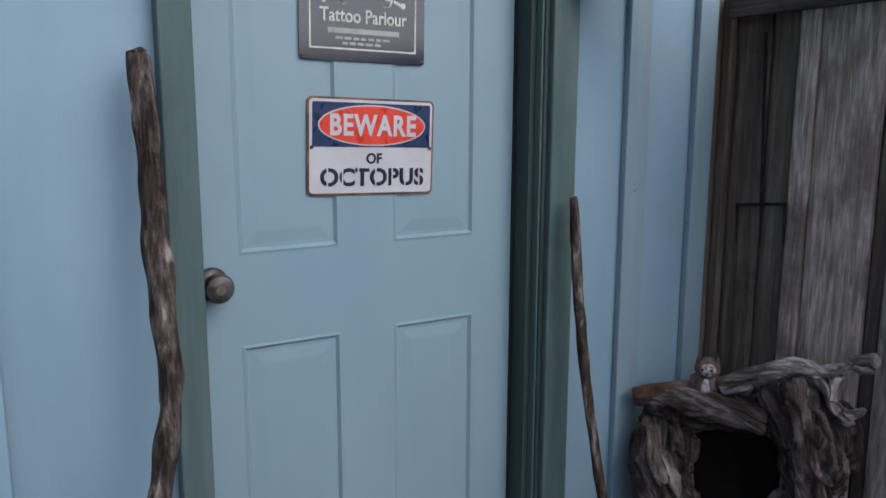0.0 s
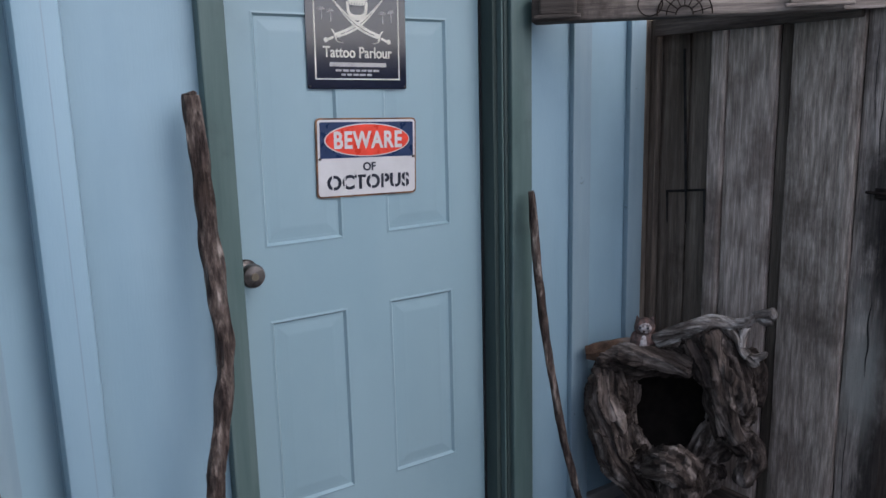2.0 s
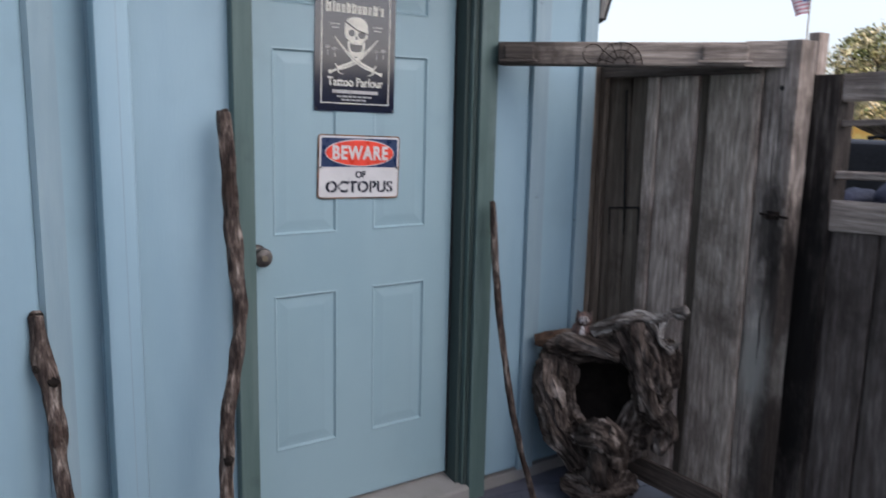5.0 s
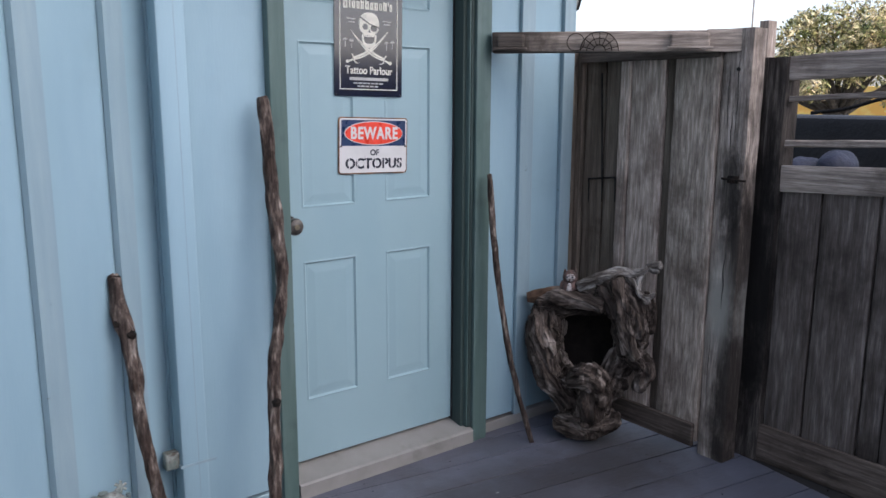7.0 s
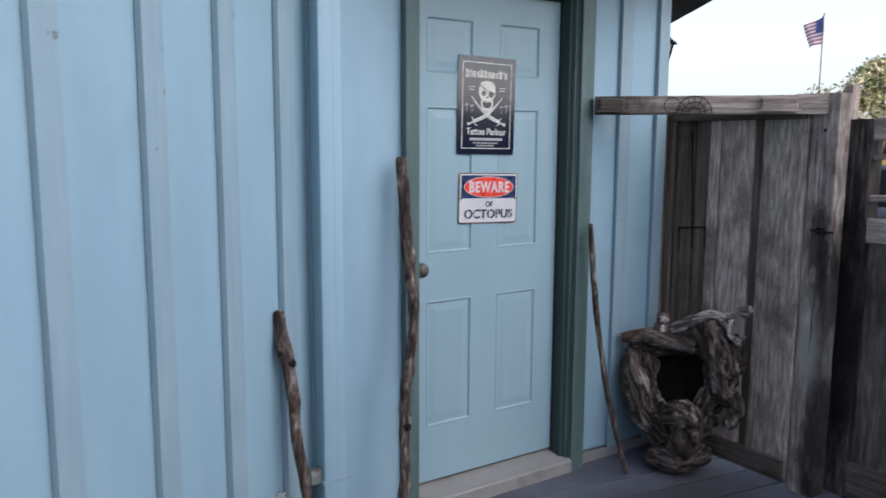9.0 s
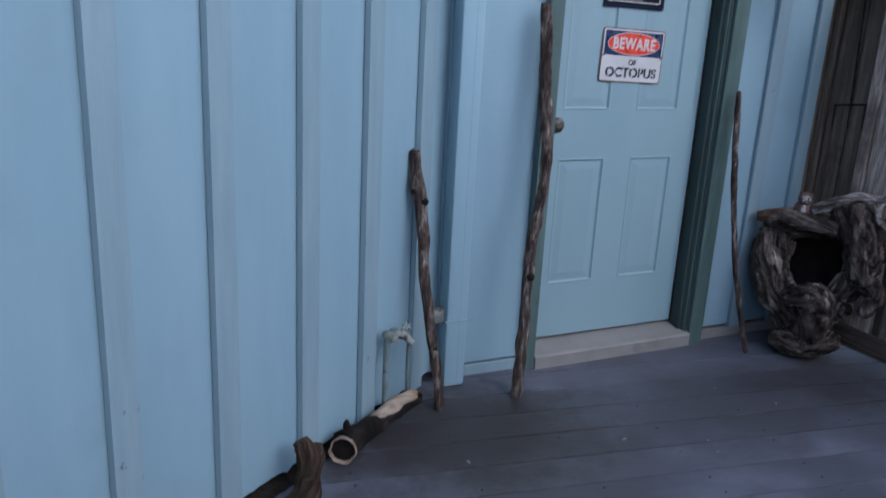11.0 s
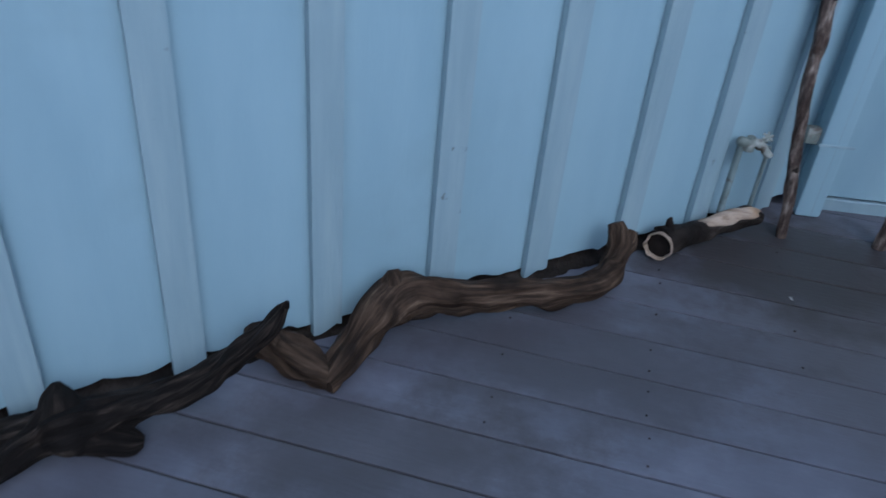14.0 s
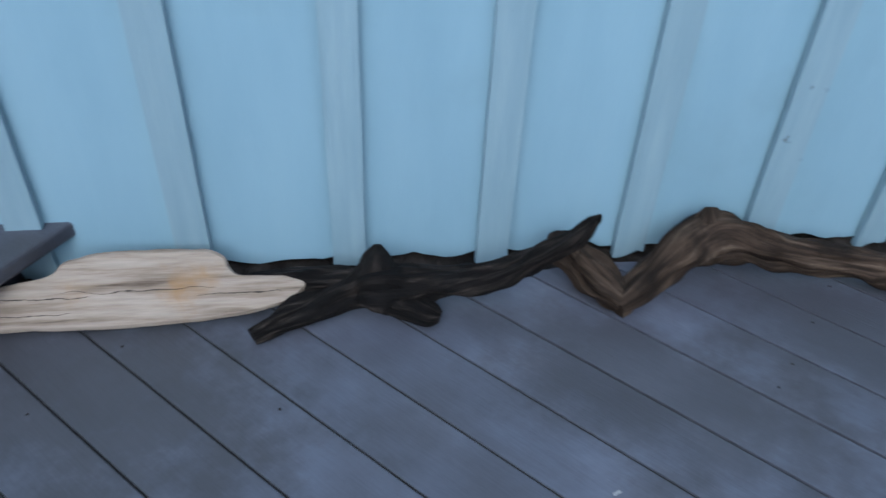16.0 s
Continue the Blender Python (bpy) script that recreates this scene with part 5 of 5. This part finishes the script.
for inset, off in ((0.010, 0.0), (0.0, -0.008), (0.0, -0.022), (0.008, -0.030)):
    ringv = []
    for s, w in pts:
        sx = s + (2.96 - s) * inset * 2
        wx = w + (0.08 - w) * inset * 10
        wob = 0.0035 * noise.noise(Vector((s * 30, w * 60, 1.0)))
        ringv.append(bm.verts.new(LEFT @ (Vector((sx, 0, 0)) + lo + run * (wx + wob) + nrm * -off)))
    front.append(ringv)
for a, b in zip(front, front[1:]):
    for k in range(len(pts)):
        j = (k + 1) % len(pts)
        bm.faces.new((a[k], a[j], b[j], b[k]))
bm.faces.new(front[0])
bm.faces.new(front[-1][::-1])
plank = solo("bleached_plank", bm, BLEACHED, "bleached pale driftwood plank propped against the wall", "plank", group="driftwood along the wall", base=(-3.1, -1.85, 0))
for s0, s1, w in ((2.66, 2.84, 0.064), (2.80, 3.12, 0.078), (3.06, 3.27, 0.070), (3.10, 3.28, 0.034)):
    bm = bmesh.new()
    pr = None
    for k in range(25):
        s = s0 + (s1 - s0) * k / 24
        q = LEFT @ (Vector((s, 0, 0)) + lo + run * (w + 0.008 * noise.noise(Vector((s * 16, w * 90, 0))) + 0.003 * noise.noise(Vector((s * 70, w * 40, 0)))) + nrm * 0.0302)
        if pr:
            rod(bm, pr, q, 0.0004 + 0.0022 * abs(noise.noise(Vector((s * 40, 0, w * 50)))) * math.sin(math.pi * k / 24), n=6)
        pr = q
    part("drying_crack", bm, DARKDRIFT, plank, "dark drying crack")
align(plank)

# ---- the painted step at the end of the wall ----
step = thing("deck_step", (-3.75, -2.2, 0.0), "slate-blue painted wooden step at the wall", "step")
part("tread", boxm(-4.30, -3.255, -3.0, -1.70, 0.124, 0.164, bevel=0.008), DECK, step)
part("riser", boxm(-4.28, -3.375, -2.94, -1.70, 0.0, 0.123, bevel=0.004), DECK, step)

# ---- beyond the fence ----
# wall and leaf colours are over-bright: the sunlight is painted into them
YELLOWWALL = surface("yellow_stucco_painted_sunny", [(0.3, (0.90, 0.48, 0.10)), (0.7, (0.95, 0.68, 0.20))], 3, rough=0.9, bump=0.2, stain=(0.85, 0.40, 0.14), stain_scale=0.8, vary=0)
LEAF = surface("leaves_painted_sunny", [(0.3, (0.13, 0.16, 0.045)), (0.5, (0.40, 0.36, 0.14)), (0.7, (0.78, 0.62, 0.36))], 5.0, rough=0.6, bump=0, vary=0.85, island=True)
LEAFY = surface("yellow_leaves_painted_sunny", [(0.3, (0.45, 0.34, 0.06)), (0.7, (0.80, 0.60, 0.14))], 3.0, rough=0.6, bump=0, vary=0.5, island=True)
BARK = surface("tree_bark", [(0.3, (0.05, 0.04, 0.03)), (0.7, (0.12, 0.10, 0.08))], 20, rough=0.9, bump=0.5, vary=0)
TARP = surface("black_cover", [(0.3, (0.0054, 0.00546, 0.0064)), (0.7, (0.0135, 0.01344, 0.0152))], 6, rough=0.6, bump=0.5, vary=0)
NAVYCLOTH = surface("navy_cloth", [(0.3, (0.01, 0.014, 0.03)), (0.7, (0.025, 0.03, 0.054))], 9, rough=0.8, bump=0.5, vary=0)


def leaves(name, parent, centres, count, size, material, seed):
    rng = np.random.RandomState(seed)
    vs, fs = [], []
    for i in range(count):
        cx, cy, cz, r = centres[rng.randint(len(centres))]
        d = rng.normal(size=3)
        d /= np.linalg.norm(d)
        p = np.array((cx, cy, cz)) + d * r * (0.55 + 0.5 * rng.rand()) * np.array((1, 1, 0.85))
        a = rng.normal(size=3)
        a /= np.linalg.norm(a)
        b = np.cross(a, d + 0.4 * rng.normal(size=3))
        b /= np.linalg.norm(b) + 1e-6
        s = size * (0.6 + 0.8 * rng.rand())
        k = len(vs)
        vs += [tuple(p - a * s), tuple(p - b * s * 0.4), tuple(p + a * s), tuple(p + b * s * 0.4)]
        fs.append((k, k + 1, k + 2, k + 3))
    off = OFF[parent]
    me = bpy.data.meshes.new(name)
    me.from_pydata([(x - off.x, y - off.y, z - off.z) for x, y, z in vs], [], fs)
    me.materials.append(material)
    ob = new(name, me)
    ob.parent = parent
    OFF[ob] = off
    return ob


def tree(loc, top, spread, label, seed, leaf, size, count):
    rng = random.Random(seed)
    x, y = loc
    t = thing("tree", (x, y, -0.25), label, "tree")
    bm = bmesh.new()
    limb(bm, [(x, y, -0.25, 0.14), (x + 0.05, y, 0.3, 0.11), (x - 0.03, y + 0.05, top * 0.45, 0.09)], 6, 12, 0.2, 0.1, seed)
    part("trunk", bm, BARK, t, smooth=True)
    clumps = []
    for k in range(26):
        a, u = rng.uniform(0, 6.28), rng.uniform(0.15, 1.0)
        px, py = x + spread * 0.75 * u * math.cos(a), y + spread * u * math.sin(a)
        pz = top * (0.62 + 0.36 * (1 - u * u) * rng.uniform(0.7, 1.0)) - rng.uniform(0, 0.25)
        bm = bmesh.new()
        limb(bm, [(x - 0.03, y + 0.05, top * 0.42, 0.05), ((x + px) / 2, (y + py) / 2, (top * 0.45 + pz) / 2 + 0.08, 0.03), (px, py, pz, 0.008)], 4, 6, 0.2, 0.1, k)
        part("branch", bm, BARK, t, smooth=True)
        clumps.append((px, py, pz, rng.uniform(0.16, 0.36)))
        clumps.append((px + rng.uniform(-0.3, 0.3), py + rng.uniform(-0.4, 0.4), pz - rng.uniform(0.1, 0.5), rng.uniform(0.15, 0.32)))
    leaves("crown", t, clumps, count, size, leaf, seed)
    return t


tree((9.4, 2.75), 2.85, 1.85, "low spreading sunlit tree with pale green leaves", 11, LEAF, 0.030, 23000)
tree((12.0, -2.2), 2.3, 1.8, "low sunlit tree with yellow-green leaves behind the fence", 5, LEAFY, 0.05, 7000)
solo("garden_wall", boxm(15.0, 15.2, -6.0, 9.0, -0.25, 1.72, bevel=0.02), YELLOWWALL, "sunlit yellow garden wall behind the trees", "wall", "structure")

# spiky plant tips over the beam
spiky = thing("spiky_plant", (8.6, 6.2, -0.25), "sunlit yellow-green spiky plant behind the gate", "plant")
for k in range(26):
    bm = bmesh.new()
    a = k * 2.4
    r = 0.25 + 0.5 * ((k * 7) % 10) / 10
    h = 2.15 - 0.5 * r + 0.1 * math.sin(k * 3.3)
    b0, tip2 = Vector((8.6, 6.2, -0.25)), Vector((8.6 + r * math.cos(a), 6.2 + r * math.sin(a), h))
    sd = Vector((-math.sin(a), math.cos(a), 0)) * 0.03
    m0 = b0.lerp(tip2, 0.6) + Vector((0, 0, 0.12))
    vs = [bm.verts.new(q) for q in (b0 - sd, b0 + sd, m0 + sd * 0.8, tip2, m0 - sd * 0.8)]
    bm.faces.new((vs[0], vs[1], vs[2], vs[4]))
    bm.faces.new((vs[4], vs[2], vs[3]))
    part("blade", bm, LEAFY if k % 3 else LEAF, spiky)

# flag on a thin pole
FLAGRED = plain("flag_red", (0.50, 0.14, 0.16), 0.8)
FLAGWHITE = plain("flag_white", (0.75, 0.74, 0.74), 0.8)
FLAGBLUE = plain("flag_blue", (0.10, 0.12, 0.30), 0.8)
flag = thing("flag", (9.0, 3.97, -0.25), "small red and white striped flag on a pole", "flag")
bm = bmesh.new()
rod(bm, (9.0, 3.96, -0.25), (9.0, 3.965, 3.30), 0.014, 0.010, 8)
part("pole", bm, GREYWOOD, flag)


def cloth(name, r0, r1, c0, c1, mats, y_off=0.0):
    bm = bmesh.new()
    grid = []
    for i in range(r0, r1 + 1):
        row = []
        for j in range(c0, c1 + 1):
            u, v = j / 12, i / 13
            row.append(bm.verts.new((9.0 - y_off + 0.04 * math.sin(u * 5 + v * 2), 3.975 + u * 0.28 * (1 - 0.3 * v), 3.26 - v * 0.38 - u * 0.10 * (1 - 0.6 * v))))
        grid.append(row)
    for i in range(r1 - r0):
        for j in range(c1 - c0):
            f = bm.faces.new((grid[i][j], grid[i][j + 1], grid[i + 1][j + 1], grid[i + 1][j]))
            f.material_index = (i + r0) % len(mats)
    return part(name, bm, mats, flag, smooth=True)


cloth("striped_cloth", 0, 13, 0, 12, [FLAGRED, FLAGWHITE])
cloth("blue_corner", 0, 7, 0, 5, [FLAGBLUE], 0.008)
cloth("blue_corner_back", 0, 7, 0, 5, [FLAGBLUE], -0.008)

# dark covered cart with iron scrolls, seen through the slats
cart = thing("covered_cart", (3.3, -0.8, -0.25), "black covered cart behind the fence", "cart")
part("cover", boxm(3.0, 3.7, -2.6, 0.55, 0.25, 1.33, bevel=0.04), TARP, cart, smooth=True)
for yy in (-2.3, 0.25):
    for xx in (3.1, 3.6):
        bm = bmesh.new()
        rod(bm, (xx, yy, -0.25), (xx, yy, 0.27), 0.03)
        part("leg", bm, IRON, cart)
scroll = thing("iron_scroll", (3.3, -0.5, 1.33), "black iron scrollwork standing on the cart", "ornament")
for cy, cz, r in ((-0.50, 1.400, 0.062), (-0.66, 1.425, 0.068)):
    bm = bmesh.new()
    pr = None
    for k in range(25):
        t = 2 * math.pi * k / 24
        q = Vector((3.3, cy + r * math.cos(t), cz + r * math.sin(t)))
        if pr:
            rod(bm, pr, q, 0.012, n=8)
        pr = q
    part("ring", bm, IRON, scroll)
bm = bmesh.new()
limb(bm, [(3.3, 0.05, 1.345, 0.012), (3.3, -0.15, 1.37, 0.012), (3.3, -0.32, 1.42, 0.011), (3.3, -0.46, 1.462, 0.010)], 6, 8, 0, 0)
part("arm", bm, IRON, scroll, smooth=True)
table = thing("garden_table", (2.3, -1.0, -0.25), "dark garden table behind the fence", "table")
part("tabletop", boxm(2.05, 2.6, -2.4, 0.35, 1.00, 1.04, bevel=0.008), DARKWOOD, table)
for yy in (-2.3, 0.25):
    for xx in (2.12, 2.52):
        part("leg", boxm(xx - 0.03, xx + 0.03, yy - 0.03, yy + 0.03, -0.25, 1.0), DARKWOOD, table)
for yy, w, h in ((-0.22, 0.20, 0.13), (-0.44, 0.15, 0.10), (-0.62, 0.16, 0.14)):
    bm = bmesh.new()
    ball(bm, (2.3, yy, 1.04 + h / 2), (0.14, w / 2, h / 2), 20, 12)
    for v in bm.verts:
        v.co.z = max(1.04, v.co.z)
        v.co += Vector((0, 0, 0.02)) * noise.noise(v.co * 12) * (v.co.z > 1.05)
    solo("folded_cloth", bm, NAVYCLOTH, "folded dark navy cloth bundle on the garden table", "cloth", smooth=True, group="cloth bundles", base=(2.3, yy, 1.04))
tub = thing("small_box", (2.25, -0.98, 1.04), "small white box with an orange top on the garden table", "box")
part("body", boxm(2.22, 2.28, -1.01, -0.95, 1.04, 1.149, bevel=0.003), TINWHITE, tub)
part("lid", boxm(2.218, 2.282, -1.012, -0.948, 1.150, 1.172, bevel=0.003), plain("orange_plastic", (0.80, 0.16, 0.04), 0.5), tub)

# lantern on the side wall behind the corner
LX, LY = 1.39, 0.33
PANE = surface("frosted_lantern_glass", [(0.3, (0.30, 0.29, 0.28)), (0.7, (0.38, 0.37, 0.36))], 12, rough=0.35, bump=0.1, vary=0)
lantern = thing("wall_lantern", (LX, LY, 1.84), "black metal lantern with frosted panes on a wall arm", "lantern")
bm = bmesh.new()
rod(bm, (LX, LY, 1.992), (LX, LY, 2.004), 0.105, 0.098, 6)
rod(bm, (LX, LY, 2.004), (LX, LY, 2.055), 0.092, 0.035, 6)
rod(bm, (LX, LY, 2.055), (LX, LY, 2.085), 0.035, 0.012, 6)
part("cap", bm, IRON, lantern)
bm = bmesh.new()
rod(bm, (LX, LY, 1.856), (LX, LY, 1.992), 0.040, 0.074, 6)
glazing = part("panes", bm, PANE, lantern, "frosted grey glass")
for k in range(6):
    bm = bmesh.new()
    t = radians(60 * k)
    rod(bm, (LX + 0.041 * math.cos(t), LY + 0.041 * math.sin(t), 1.852), (LX + 0.076 * math.cos(t), LY + 0.076 * math.sin(t), 1.993), 0.006, n=6)
    part("bar", bm, IRON, glazing)
bm = bmesh.new()
rod(bm, (LX, LY, 1.838), (LX, LY, 1.858), 0.022, 0.046, 6)
part("base", bm, IRON, lantern)
bm = bmesh.new()
limb(bm, [(0.992, LY, 2.00, 0.009), (1.12, LY, 2.09, 0.009), (1.28, LY, 2.12, 0.009), (LX, LY, 2.085, 0.008)], 6, 8, 0, 0)
box(bm, 0.9905, 1.002, LY - 0.04, LY + 0.04, 1.94, 2.06)
part("arm", bm, IRON, lantern, smooth=True)

# ---- debris, the painted wall foot shade and the deck boards ----
PALEBIT = plain("pale_fleck", (0.30, 0.30, 0.29), 0.8)
rng = random.Random(4)
bm = bmesh.new()
for k in range(26):
    x, y = rng.uniform(-3.0, 0.6), rng.uniform(-2.4, -0.4)
    if y > -0.705 + 0.702 * (x + 1.7) - 0.2:
        continue
    s = rng.uniform(0.002, 0.006)
    a = rng.uniform(0, 3.14)
    box(bm, -s * rng.uniform(1, 3), s, -s * 0.6, s * 0.6, 0.0005, 0.0018, m=Matrix.Translation((x, y, 0)) @ Matrix.Rotation(a, 4, "Z"))
solo("litter_flecks", bm, PALEBIT, "pale flecks of litter on the deck", "litter", "stuff")
# crumbly dark strip that also paints in the deep shade under the wall
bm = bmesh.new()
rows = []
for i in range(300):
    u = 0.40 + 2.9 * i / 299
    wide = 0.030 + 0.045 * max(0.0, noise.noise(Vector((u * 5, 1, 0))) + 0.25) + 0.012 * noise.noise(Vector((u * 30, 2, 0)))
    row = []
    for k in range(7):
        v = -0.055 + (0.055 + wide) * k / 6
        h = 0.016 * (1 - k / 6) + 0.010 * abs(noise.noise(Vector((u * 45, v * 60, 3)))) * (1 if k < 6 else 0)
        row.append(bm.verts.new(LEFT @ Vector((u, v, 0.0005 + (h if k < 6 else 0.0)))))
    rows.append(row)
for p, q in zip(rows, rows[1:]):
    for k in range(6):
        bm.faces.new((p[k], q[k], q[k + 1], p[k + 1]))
solo("wall_foot_debris", bm, DARKDRIFT, "dark strip of crumbs and painted-in shade along the wall foot", "debris", "stuff")

BA = radians(-9.2)
BD, BN = Vector((math.cos(BA), math.sin(BA), 0)), Vector((-math.sin(BA), math.cos(BA), 0))
TOWORLD = Matrix(((BD.x, BN.x, 0, 0), (BD.y, BN.y, 0, 0), (0, 0, 1, 0), (0, 0, 0, 1)))
PITCH, PHASE = 0.156, -1.2795
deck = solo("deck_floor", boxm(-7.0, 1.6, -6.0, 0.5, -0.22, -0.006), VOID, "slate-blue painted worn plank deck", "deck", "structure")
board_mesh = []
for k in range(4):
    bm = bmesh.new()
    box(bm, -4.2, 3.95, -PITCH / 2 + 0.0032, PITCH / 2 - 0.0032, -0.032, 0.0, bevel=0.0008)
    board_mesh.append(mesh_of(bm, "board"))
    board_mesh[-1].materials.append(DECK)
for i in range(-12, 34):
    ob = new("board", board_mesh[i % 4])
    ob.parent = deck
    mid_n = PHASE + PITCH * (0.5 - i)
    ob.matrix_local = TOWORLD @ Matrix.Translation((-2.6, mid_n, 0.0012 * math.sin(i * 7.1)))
bm = bmesh.new()
for i in range(-8, 22):
    for j in range(-12, 8):
        for e in (-0.042, 0.042):
            if rng.random() < 0.55:
                continue
            q = TOWORLD @ Vector((-0.836 + 0.37 * j + 0.008 * math.sin(i * 5 + j), PHASE + PITCH * (0.5 - i) + e + 0.006 * math.sin(j * 3 + i), 0.0))
            rod(bm, q + Vector((0, 0, -0.004)), q + Vector((0, 0, 0.0012)), 0.0034, n=6)
part("nail_heads", bm, RUST, deck)
tagged(deck.children[-1], kind="stuff")
